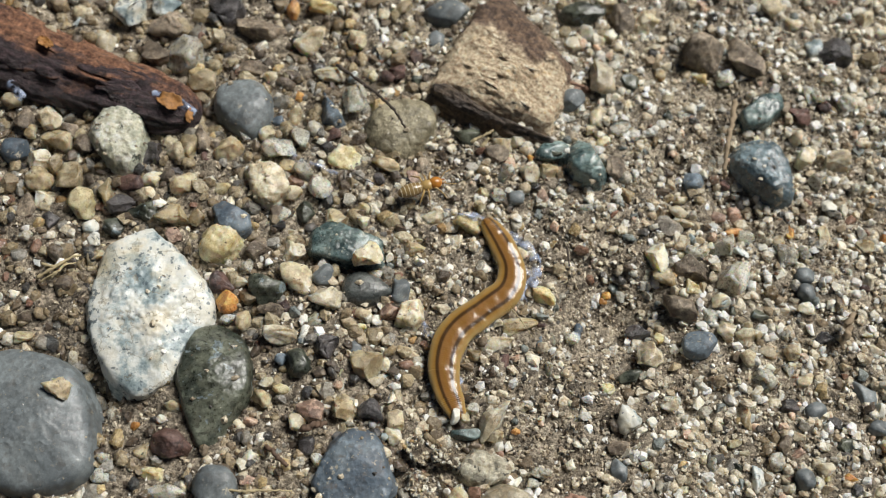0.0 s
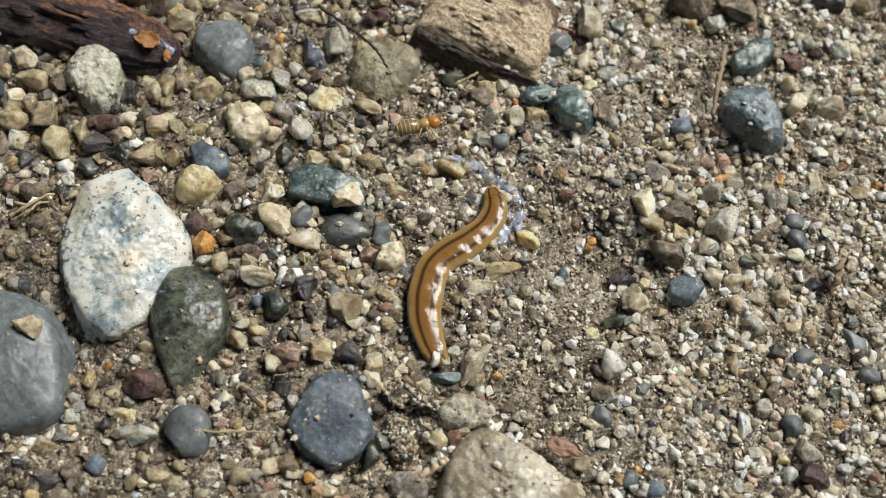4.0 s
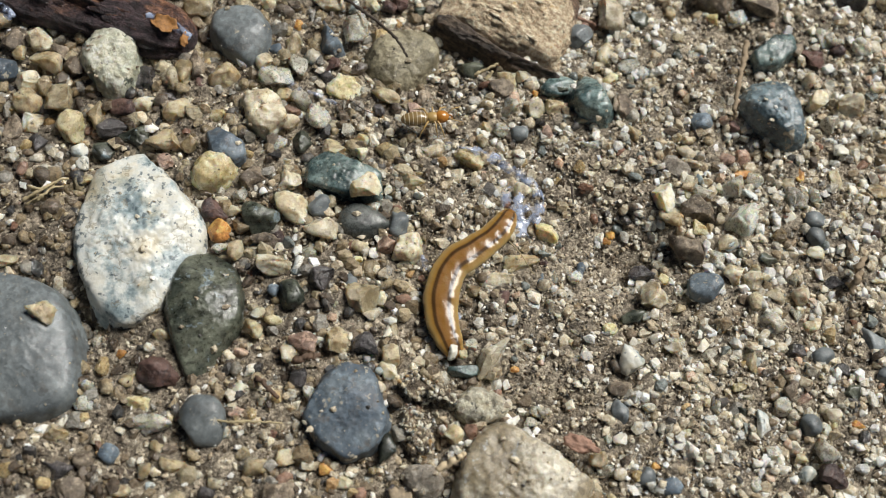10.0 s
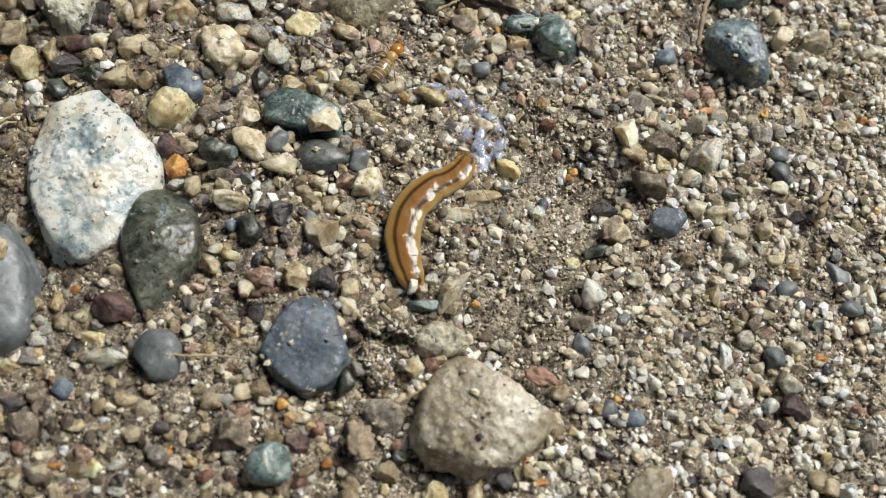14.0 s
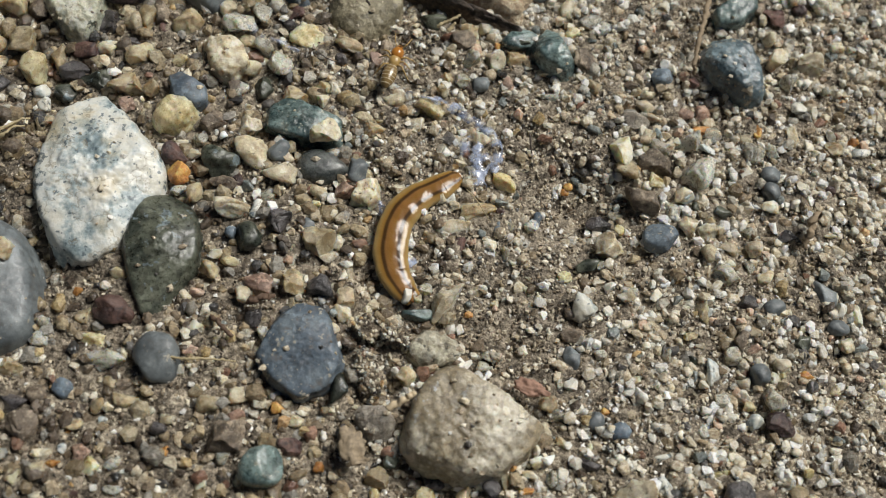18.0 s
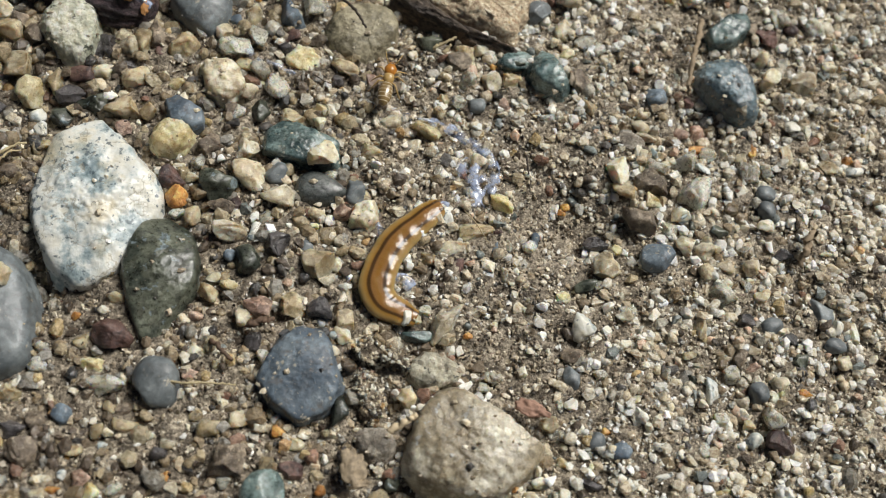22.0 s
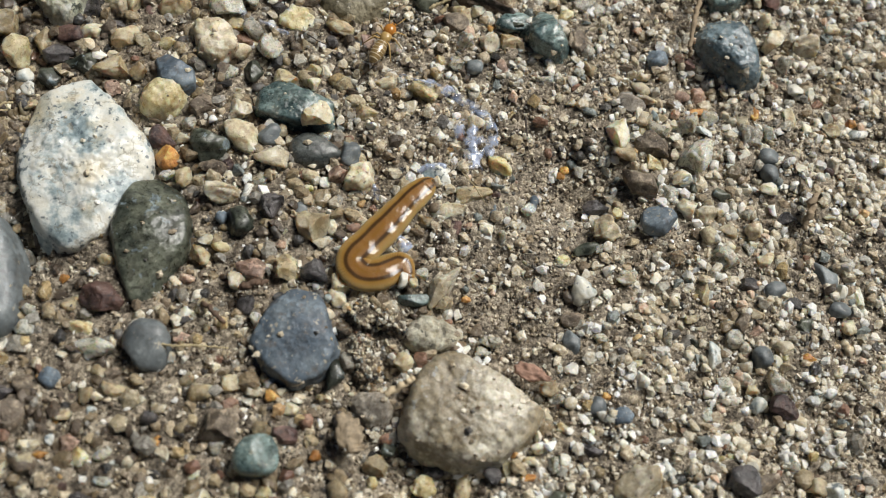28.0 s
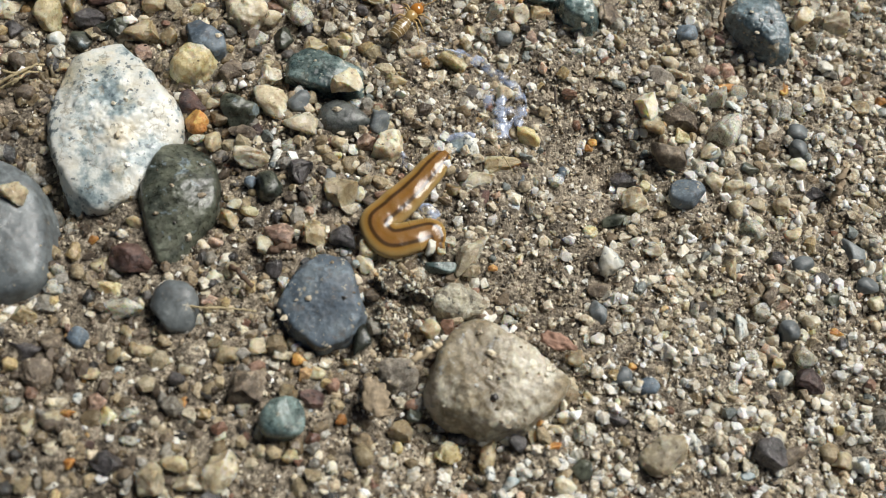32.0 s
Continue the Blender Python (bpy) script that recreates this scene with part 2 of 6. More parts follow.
STONE = {
    "W": (marble(), "white", "white quartz pebble flecked with grey"),
    "C": (stone("cream_stone", (0.47, 0.405, 0.28), (0.76, 0.7, 0.56), (0.15, 0.115, 0.07), 1.0, 0.63, 0.55, glow=0.8, relief=0.0002, dust=0.25, coat=0.5, grainy=0.4, clear=0.12), "cream", "cream rough mineral pebble lying in sand"),
    "T": (stone("tan_stone", (0.36, 0.285, 0.165), (0.63, 0.55, 0.39), (0.14, 0.11, 0.07), 0.9, 0.63, 0.5, glow=0.9, relief=0.0002, dust=0.25, coat=0.5, grainy=0.4, clear=0.25), "tan", "tan gritty sandstone pebble lying in sand"),
    "N": (stone("brown_stone", (0.12, 0.096, 0.075), (0.29, 0.24, 0.185), (0.45, 0.39, 0.29), 0.8, 0.65, 0.65, glow=0.2, grainy=0.7), "brown", "dull brown earthy pebble lying in sand"),
    "G": (stone("grey_stone", (0.098, 0.114, 0.124), (0.165, 0.188, 0.198), (0.38, 0.35, 0.28), 2.4, 0.655, 0.55, dust=0.2, coat=0.15, grainy=0.35, relief=0.00005, patch=150), "grey", "smooth grey river pebble"),
    "B": (stone("blue_grey_stone", (0.076, 0.105, 0.14), (0.17, 0.216, 0.258), (0.4, 0.37, 0.3), 2.2, 0.635, 0.7, grainy=0.42, relief=0.0001, coat=0.25, patch=300), "blue grey", "blue grey basalt pebble dusted with sand"),
    "D": (stone("dark_stone", (0.028, 0.027, 0.03), (0.09, 0.083, 0.086), (0.25, 0.24, 0.23), 0.5, 0.66, 0.4, dust=0.2, coat=0.45), "dark", "dark almost black damp pebble"),
    "Q": (stone("quartz", (0.48, 0.46, 0.38), (0.7, 0.68, 0.6), (0.76, 0.74, 0.67), 1.4, 0.62, 0.35, glow=0.8, grainy=0.25, clear=0.4, relief=0.0002, dust=0.15, coat=0.3), "pale", "pale translucent quartz pebble"),
    "O": (stone("orange_stone", (0.46, 0.21, 0.06), (0.7, 0.4, 0.13), (0.2, 0.08, 0.03), 0.9, 0.64, 0.45, glow=0.4, clear=0.1, relief=0.0002, dust=0.3, coat=0.22), "orange", "small bright orange mineral grain"),
    "R": (stone("red_stone", (0.05, 0.03, 0.03), (0.125, 0.07, 0.058), (0.04, 0.028, 0.03), 1.2, 0.58, 0.5, coat=0.2), "red", "rusty red brown pebble"),
    "P": (stone("pink_stone", (0.3, 0.2, 0.16), (0.54, 0.4, 0.32), (0.55, 0.49, 0.42), 0.9, 0.64, 0.55, glow=0.25, grainy=0.7, relief=0.0002, dust=0.3, coat=0.22), "pinkish", "pinkish grey pebble with a matt surface"),
    "Y": (stone("yellow_stone", (0.52, 0.43, 0.22), (0.8, 0.72, 0.49), (0.78, 0.72, 0.52), 1.2, 0.62, 0.4, glow=0.8, grainy=0.3, clear=0.15, relief=0.0002, dust=0.3, coat=0.22), "yellow", "honey yellow mineral pebble"),
    # its pale blue spots paint a wet sky sheen into the colour
    "V": (stone("green_grey_stone", (0.026, 0.032, 0.025), (0.095, 0.104, 0.08), (0.16, 0.205, 0.23), 2.6, 0.595, 0.42, dust=0.12, patch=330, grainy=0.6, coat=0.1, relief=0.00005), "green grey", "green grey serpentine pebble"),
    "E": (stone("teal_stone", (0.042, 0.075, 0.08), (0.15, 0.21, 0.205), (0.45, 0.47, 0.41), 1.3, 0.62, 0.35, dust=0.3, coat=0.45, patch=330, grainy=0.55, relief=0.0001), "teal", "dark teal stone with pale flecks"),
    "I": (stone("blue_stone", (0.07, 0.112, 0.14), (0.185, 0.255, 0.29), (0.46, 0.41, 0.32), 3.2, 0.6, 0.45, dust=0.35, coat=0.6, patch=260, grainy=0.5, relief=0.00012), "blue", "blue wet stone dusted with sand"),
    "K": (stone("black_stone", (0.04, 0.048, 0.048), (0.085, 0.095, 0.092), (0.4, 0.4, 0.37), 0.3, 0.69, 0.35, relief=0.00012, dust=0.15, coat=0.5, grainy=0.35), "black", "smooth black bean shaped pebble"),
    "S": (stone("speckled_stone", (0.46, 0.48, 0.38), (0.78, 0.77, 0.65), (0.05, 0.06, 0.05), 2.0, 0.6, 0.55, dust=0.2, glow=0.4, relief=0.0003, grainy=0.4), "speckled", "pale green grey stone speckled with black"),
    "A": (stone("soil_clump", (0.11, 0.087, 0.066), (0.31, 0.255, 0.195), (0.5, 0.45, 0.37), 0.9, 0.6, 0.8, relief=0.0009, dust=0.7, coat=0.05, patch=900, grainy=0.9), "clotted", "clotted crumbly lump of dark sandy soil"),
    "F": (stone("flecked_stone", (0.36, 0.345, 0.28), (0.6, 0.575, 0.48), (0.05, 0.05, 0.045), 1.1, 0.6, 0.55, dust=0.25, glow=0.3, relief=0.0004, grainy=0.7), "flecked", "pale grey stone flecked with black"),
    "H": (stone("pitted_stone", (0.21, 0.187, 0.158), (0.36, 0.328, 0.282), (0.035, 0.03, 0.027), 1.0, 0.62, 0.6, dust=0.2, relief=0.0005, grainy=0.5, glow=0.2), "pitted", "grey brown stone with dark pits"),
    "U": (stone("olive_stone", (0.17, 0.15, 0.098), (0.34, 0.305, 0.21), (0.08, 0.07, 0.05), 0.9, 0.65, 0.5, dust=0.25, relief=0.0002, grainy=0.4, patch=260, coat=0.25), "olive", "olive buff smooth flat stone"),
    "L": (stone("lumpy_stone", (0.25, 0.212, 0.148), (0.53, 0.5, 0.42), (0.4, 0.41, 0.4), 4.0, 0.64, 0.5, dust=0.3, patch=170, grainy=0.45, relief=0.00013, glow=0.5, coat=0.3), "buff", "buff conglomerate stone with gritty surface"),
}


def soil_material():
    """Packed silt and very fine sand, damp in patches."""
    m, nt, b = graph("soil")
    tc = nt.nodes.new("ShaderNodeTexCoord")
    vec = tc.outputs["Object"]
    lump = noise_tex(nt, vec, 900, 7, 0.72)
    col = ramp(nt, lump, [(0.37, (0.065, 0.053, 0.04)), (0.45, (0.195, 0.167, 0.13)), (0.53, (0.36, 0.315, 0.25)), (0.63, (0.55, 0.49, 0.4))])
    cell = node(nt, "ShaderNodeTexVoronoi", Scale=3600.0)
    nt.links.new(vec, cell.inputs["Vector"])
    tone = nt.nodes.new("ShaderNodeSeparateColor")
    nt.links.new(cell.outputs["Color"], tone.inputs[0])
    grains = ramp(nt, tone.outputs[0], [(0.0, (0.1, 0.08, 0.07)), (0.3, (0.35, 0.33, 0.3)), (0.75, (0.62, 0.61, 0.58)), (1.0, (0.95, 0.94, 0.92))])
    col = mix(nt, 0.6, col, grains, "OVERLAY")
    damp = ramp(nt, noise_tex(nt, vec, 110, 4), [(0.4, (0.33, 0.32, 0.31)), (0.62, (0.55, 0.54, 0.52))])
    col = mix(nt, 0.6, col, damp, "OVERLAY")
    nt.links.new(col, b.inputs["Base Color"])
    nt.links.new(ramp(nt, tone.outputs[1], [(0.0, (0.85,) * 3), (0.8, (0.7,) * 3), (1.0, (0.25,) * 3)]), b.inputs["Roughness"])
    height = math_node(nt, "SUBTRACT", math_node(nt, "MULTIPLY", lump, 2.2), math_node(nt, "MULTIPLY", cell.outputs["Distance"], 0.5))
    bump(nt, b, height, 0.0003)
    return m


def grain_material(name, stops, rough=0.6, coat=0.0, glow=0.0, clear=0.0):
    """Loose grains: each island draws its own mineral colour."""
    m, nt, b = graph(name)
    geo = nt.nodes.new("ShaderNodeNewGeometry")
    tc = nt.nodes.new("ShaderNodeTexCoord")
    col = ramp(nt, geo.outputs["Random Per Island"], stops, "CONSTANT")
    tone = math_node(nt, "FRACT", math_node(nt, "MULTIPLY", geo.outputs["Random Per Island"], 57.3))
    hue = nt.nodes.new("ShaderNodeHueSaturation")
    v = math_node(nt, "MULTIPLY_ADD", tone, 0.45)
    v.node.inputs[2].default_value = 0.78
    nt.links.new(v, hue.inputs["Value"])
    nt.links.new(col, hue.inputs["Color"])
    fine = noise_tex(nt, tc.outputs["Object"], 3600, 5, 0.75)
    col = mix(nt, 0.7, hue.outputs[0], ramp(nt, fine, [(0.36, (0.22, 0.2, 0.18)), (0.64, (0.8, 0.8, 0.79))]), "OVERLAY")
    nt.links.new(col, b.inputs["Base Color"])
    r = math_node(nt, "MULTIPLY_ADD", tone, 0.65)
    r.node.inputs[2].default_value = rough - 0.42
    nt.links.new(r, b.inputs["Roughness"])
    b.inputs["Coat Weight"].default_value = coat
    b.inputs["Coat Roughness"].default_value = 0.09
    b.inputs["Subsurface Weight"].default_value = glow
    b.inputs["Subsurface Radius"].default_value = (0.0005, 0.0004, 0.0003)
    b.inputs["Subsurface Scale"].default_value = 1.0
    b.inputs["Transmission Weight"].default_value = clear
    bump(nt, b, noise_tex(nt, tc.outputs["Object"], 1500, 5, 0.65), 0.0003)
    return m


MINERALS = [(0.0, (0.299, 0.236, 0.161)), (0.1, (0.448, 0.374, 0.265)), (0.26, (0.575, 0.494, 0.362)), (0.46, (0.655, 0.592, 0.466)), (0.62, (0.494, 0.471, 0.402)), (0.72, (0.736, 0.684, 0.564)),
            (0.83, (0.103, 0.098, 0.092)), (0.87, (0.287, 0.172, 0.121)), (0.9, (0.575, 0.38, 0.196)), (0.915, (0.196, 0.224, 0.218)), (0.965, (0.9, 0.9, 0.851))]
EARTHY = [(0.0, (0.08, 0.06, 0.042)), (0.2, (0.145, 0.112, 0.075)), (0.4, (0.24, 0.19, 0.12)), (0.6, (0.35, 0.29, 0.19)), (0.72, (0.26, 0.25, 0.225)), (0.81, (0.62, 0.56, 0.43)),
          (0.88, (0.045, 0.043, 0.042)), (0.93, (0.17, 0.09, 0.06)), (0.96, (0.4, 0.26, 0.115)), (0.97, (0.72, 0.68, 0.58))]
GRIT = grain_material("grit", MINERALS, 0.45, 0.55, 0.45, 0.06)
QUARTZ_GRAIN = grain_material("pale_grains", [(0.0, (0.64, 0.565, 0.43)), (0.2, (0.76, 0.7, 0.58)), (0.46, (0.84, 0.8, 0.71)), (0.66, (0.66, 0.65, 0.59)), (0.78, (0.9, 0.88, 0.82)), (0.9, (0.68, 0.5, 0.38)), (0.94, (0.92, 0.91, 0.88))], 0.36, 0.7, 0.45, 0.08)
HEAP = grain_material("heaped_stones", [(0.0, (0.37, 0.305, 0.195)), (0.22, (0.26, 0.205, 0.13)), (0.42, (0.47, 0.41, 0.285)), (0.58, (0.27, 0.255, 0.22)), (0.68, (0.15, 0.12, 0.09)), (0.78, (0.5, 0.39, 0.21)), (0.85, (0.07, 0.07, 0.07)), (0.91, (0.26, 0.165, 0.12)), (0.95, (0.66, 0.63, 0.54))], 0.45, 0.6, 0.7, 0.15)
GRIT_EARTHY = grain_material("earthy_grit", EARTHY, 0.55, 0.45, 0.5)
SAND = grain_material("sand", [(0.0, (0.18, 0.14, 0.1)), (0.12, (0.3, 0.245, 0.175)), (0.3, (0.48, 0.415, 0.31)), (0.55, (0.59, 0.525, 0.41)), (0.74, (0.71, 0.645, 0.53)), (0.84, (0.34, 0.33, 0.3)), (0.89, (0.06, 0.056, 0.052)), (0.93, (0.85, 0.83, 0.78))], 0.45, 0.5, 0.1)
CRUMB = grain_material("crumb", [(0.0, (0.04, 0.03, 0.022)), (0.35, (0.075, 0.058, 0.042)), (0.65, (0.13, 0.102, 0.075)), (0.88, (0.24, 0.195, 0.145))], 0.8)
SOIL = soil_material()


def wood_material(name, low, high, patch_low, patch_high, stretch=0.3, cover=0.0, relief=0.0011, coat=0.0, flank=0.0, axis=1, crumbly=0.85):
    """Weathered wood: fibres along x, patches of another tone, cracks and crumbs."""
    m, nt, b = graph(name)
    tc = nt.nodes.new("ShaderNodeTexCoord")
    mp = nt.nodes.new("ShaderNodeMapping")
    mp.inputs["Scale"].default_value = (stretch, 1.0, 1.0)
    nt.links.new(tc.outputs["Object"], mp.inputs[0])
    vec = mp.outputs[0]
    fibre = noise_tex(nt, vec, 1500, 7, 0.75)
    col = ramp(nt, fibre, [(0.38, low), (0.62, high)])
    other = ramp(nt, fibre, [(0.38, patch_low), (0.62, patch_high)])
    spread = noise_tex(nt, vec, 230, 5, 0.65)
    if flank:
        sep = nt.nodes.new("ShaderNodeSeparateXYZ")
        nt.links.new(tc.outputs["Object"], sep.inputs[0])
        spread = math_node(nt, "ADD", spread, math_node(nt, "MULTIPLY", sep.outputs[axis], flank))
    patch = ramp(nt, spread, [(0.46 + cover, (0, 0, 0)), (0.56 + cover, (1, 1, 1))])
    col = mix(nt, patch, col, other)
    crack = noise_tex(nt, vec, 520, 6, 0.7)
    col = mix(nt, ramp(nt, crack, [(0.33, (0.9,) * 3), (0.37, (0, 0, 0))]), col, (0.035, 0.025, 0.02))
    crumbs = noise_tex(nt, tc.outputs["Object"], 2600, 5, 0.75)
    col = mix(nt, crumbly, col, ramp(nt, crumbs, [(0.36, (0.2, 0.18, 0.16)), (0.64, (0.8, 0.8, 0.79))]), "OVERLAY")
    nt.links.new(col, b.inputs["Base Color"])
    b.inputs["Roughness"].default_value = 0.65
    b.inputs["Coat Weight"].default_value = coat
    b.inputs["Coat Roughness"].default_value = 0.25
    bump(nt, b, math_node(nt, "ADD", math_node(nt, "ADD", fibre, math_node(nt, "MULTIPLY", crack, 1.6)), math_node(nt, "MULTIPLY", crumbs, 0.5)), relief)
    return m


LOG = wood_material("rotten_bark", (0.016, 0.011, 0.015), (0.085, 0.052, 0.058), (0.1, 0.042, 0.026), (0.4, 0.2, 0.115), 0.6, cover=0.03, relief=0.0005, coat=0.35, flank=40.0)
CHUNK = wood_material("weathered_wood", (0.42, 0.31, 0.2), (0.8, 0.68, 0.5), (0.05, 0.034, 0.03), (0.25, 0.165, 0.11), 0.8, cover=0.1, relief=0.0003, flank=45.0, axis=1, crumbly=0.85)
CHAR = wood_material("dark_wood", (0.03, 0.025, 0.024), (0.12, 0.095, 0.08), (0.06, 0.045, 0.033), (0.22, 0.16, 0.11), relief=0.0004)


def worm_material():
    """Five bands along the body: olive edges, two dark stripes, brown back; wet all over."""
    m, nt, b = graph("flatworm_skin")
    tc = nt.nodes.new("ShaderNodeTexCoord")
    sep = nt.nodes.new("ShaderNodeSeparateXYZ")
    nt.links.new(tc.outputs["Generated"], sep.inputs[0])
    edge, dark, back = (0.38, 0.265, 0.11), (0.062, 0.031, 0.011), (0.235, 0.115, 0.036)
    col = ramp(nt, sep.outputs[1], [(0.0, edge), (0.2, (0.28, 0.15, 0.034)), (0.255, dark), (0.31, dark), (0.365, back), (0.5, (0.235, 0.112, 0.023)), (0.635, back), (0.69, dark), (0.745, dark), (0.8, (0.28, 0.15, 0.034)), (1.0, edge)])
    geo = nt.nodes.new("ShaderNodeNewGeometry")
    swell = noise_tex(nt, geo.outputs["Position"], 480, 1.0, 0.5)
    wet = math_node(nt, "ADD", swell, math_node(nt, "MULTIPLY", noise_tex(nt, geo.outputs["Position"], 1300, 3, 0.6), 0.2))
    nt.links.new(col, b.inputs["Base Color"])
    b.inputs["Roughness"].default_value = 0.3
    b.inputs["Coat Weight"].default_value = 0.88
    b.inputs["Coat Roughness"].default_value = 0.01
    b.inputs["Coat IOR"].default_value = 1.36
    b.inputs["Specular IOR Level"].default_value = 0.15
    b.inputs["Subsurface Weight"].default_value = 0.25
    b.inputs["Subsurface Radius"].default_value = (0.0006, 0.0003, 0.0001)
    b.inputs["Subsurface Scale"].default_value = 0.6
    bump(nt, b, wet, 0.00026)
    return m


def plain(name, colour, rough=0.5, coat=0.0, transmission=0.0, vary=0.3):
    m, nt, b = graph(name)
    vec, rnd = shifted(nt)
    dim = tuple(c * (1 - vary) for c in colour)
    nt.links.new(ramp(nt, noise_tex(nt, vec, 1800, 5, 0.65), [(0.3, dim), (0.7, colour)]), b.inputs["Base Color"])
    b.inputs["Roughness"].default_value = rough
    b.inputs["Coat Weight"].default_value = coat
    b.inputs["Transmission Weight"].default_value = transmission
    bump(nt, b, noise_tex(nt, vec, 3000, 4), 0.00004)
    return m


WORM = worm_material()
AMBER = plain("amber_shell", (0.5, 0.2, 0.035), 0.2, 0.6)
PALE = plain("pale_abdomen", (0.27, 0.18, 0.075), 0.25, 0.6)
BAND = plain("pale_band", (0.8, 0.71, 0.5), 0.3, 0.5)
LIMB = plain("limb", (0.5, 0.33, 0.12), 0.35, 0.3)
STRAW = plain("straw", (0.5, 0.41, 0.24), 0.7)
CHIP = plain("pale_straw", (0.72, 0.58, 0.38), 0.6)
TWIG = plain("twig_bark", (0.06, 0.045, 0.035), 0.8)
GREYTWIG = plain("dry_twig", (0.34, 0.26, 0.17), 0.8)
ROTTEN = plain("rotten_twig", (0.16, 0.1, 0.065), 0.75, vary=0.6)
HUSK = plain("husk", (0.42, 0.33, 0.22), 0.7, vary=0.65)
FLAKE = plain("orange_flake", (0.42, 0.2, 0.06), 0.7, vary=0.6)
REDWOOD = plain("red_bark", (0.42, 0.25, 0.18), 0.8, vary=0.5)


def slime_material():
    m, nt, b = graph("slime")
    geo = nt.nodes.new("ShaderNodeNewGeometry")
    pos = geo.outputs["Position"]
    # the blue white of the sky's reflection is painted into the base colour
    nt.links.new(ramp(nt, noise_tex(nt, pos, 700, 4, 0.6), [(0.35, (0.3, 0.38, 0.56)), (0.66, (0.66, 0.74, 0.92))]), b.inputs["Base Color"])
    b.inputs["Roughness"].default_value = 0.15
    nt.links.new(ramp(nt, noise_tex(nt, pos, 850, 5, 0.62), [(0.43, (0.0,) * 3), (0.6, (0.55,) * 3)]), b.inputs["Alpha"])
    b.inputs["Coat Weight"].default_value = 1.0
    b.inputs["Coat Roughness"].default_value = 0.06
    bump(nt, b, noise_tex(nt, pos, 800, 3, 0.5), 0.00015)
    return m


SLIME = slime_material()


# ---- shapes ----
def sphere_points(level):
    bm = bmesh.new()
    bmesh.ops.create_icosphere(bm, subdivisions=level, radius=1.0)
    bm.verts.ensure_lookup_table()
    v = np.array([p.co[:] for p in bm.verts])
    f = np.array([[p.index for p in q.verts] for q in bm.faces])
    bm.free()
    return v / np.linalg.norm(v, axis=1, keepdims=True), f


BALL = {k: sphere_points(k) for k in (1, 2, 3, 4, 5, 6)}
BALL[0] = (np.array([(1, 0, 0), (0, 1, 0), (-1, 0, 0), (0, -1, 0), (0, 0, 1), (0, 0, -1)], float),
           np.array([(0, 1, 4), (1, 2, 4), (2, 3, 4), (3, 0, 4), (1, 0, 5), (2, 1, 5), (3, 2, 5), (0, 3, 5)]))


def mesh_from(name, verts, faces, mat, smooth=True):
    me = bpy.data.meshes.new(name)
    me.from_pydata(verts.tolist() if hasattr(verts, "tolist") else verts, [], faces.tolist() if hasattr(faces, "tolist") else faces)
    me.materials.append(mat)
    if smooth:
        me.polygons.foreach_set("use_smooth", [True] * len(me.polygons))
    me.update()
    return me


def part(name, data, parent, label=""):
    ob = new(name, data)
    ob.parent = parent
    return tagged(ob, label)


def rough_field(points, scale, seed, octaves=3):
    off = Vector((seed * 3.17, seed * 1.31, seed * 7.7))
    return np.array([noise.fractal(Vector(p) * scale + off, 0.9, 2.1, octaves) for p in points])


HOLLOWS = ((23.0, 41.5, 5.5, -1.9), (18.0, 25.0, 6.0, -0.7), (-31.0, 33.0, 4.0, -1.2), (-28.5, 29.5, 3.0, -1.2), (11.5, 11.0, 4.0, -1.0), (33.5, 67.5, 6.0, -1.0), (8.0, 7.0, 5.0, -0.8), (7.2, 12.4, 2.6, -1.6), (11.5, 10.8, 2.6, -1.4), (5.0, 20.6, 1.8, -1.2), (-28.0, 31.5, 3.0, -1.0), (37.8, 52.4, 2.8, -2.4), (24.0, 40.0, 3.2, -1.4))


def hollow(x, y):
    """How far the ground is sunk by its hollows, in millimetres."""
    return sum(d * np.exp(-((x - px) ** 2 + (y - py) ** 2) / (r * r)) for px, py, r, d in HOLLOWS)


def ground_height(x, y):
    """Millimetres: gentle swells, the hollow beside the worm and the dip in the dark soil."""
    z = -1.05 + 0.35 * np.sin(x * 0.13 + 1.0) * np.cos(y * 0.16) + 0.25 * np.sin(x * 0.31 + y * 0.27) + 0.42 * np.sin(x * 0.83 + 2 * np.sin(y * 0.4)) * np.sin(y * 0.71 + 1.5 * np.sin(x * 0.37))
    return z + hollow(x, y)


rng = np.random.default_rng(4)
FOOT = []
ROCKS = [0]
TOPS = []
CLUMPS = []


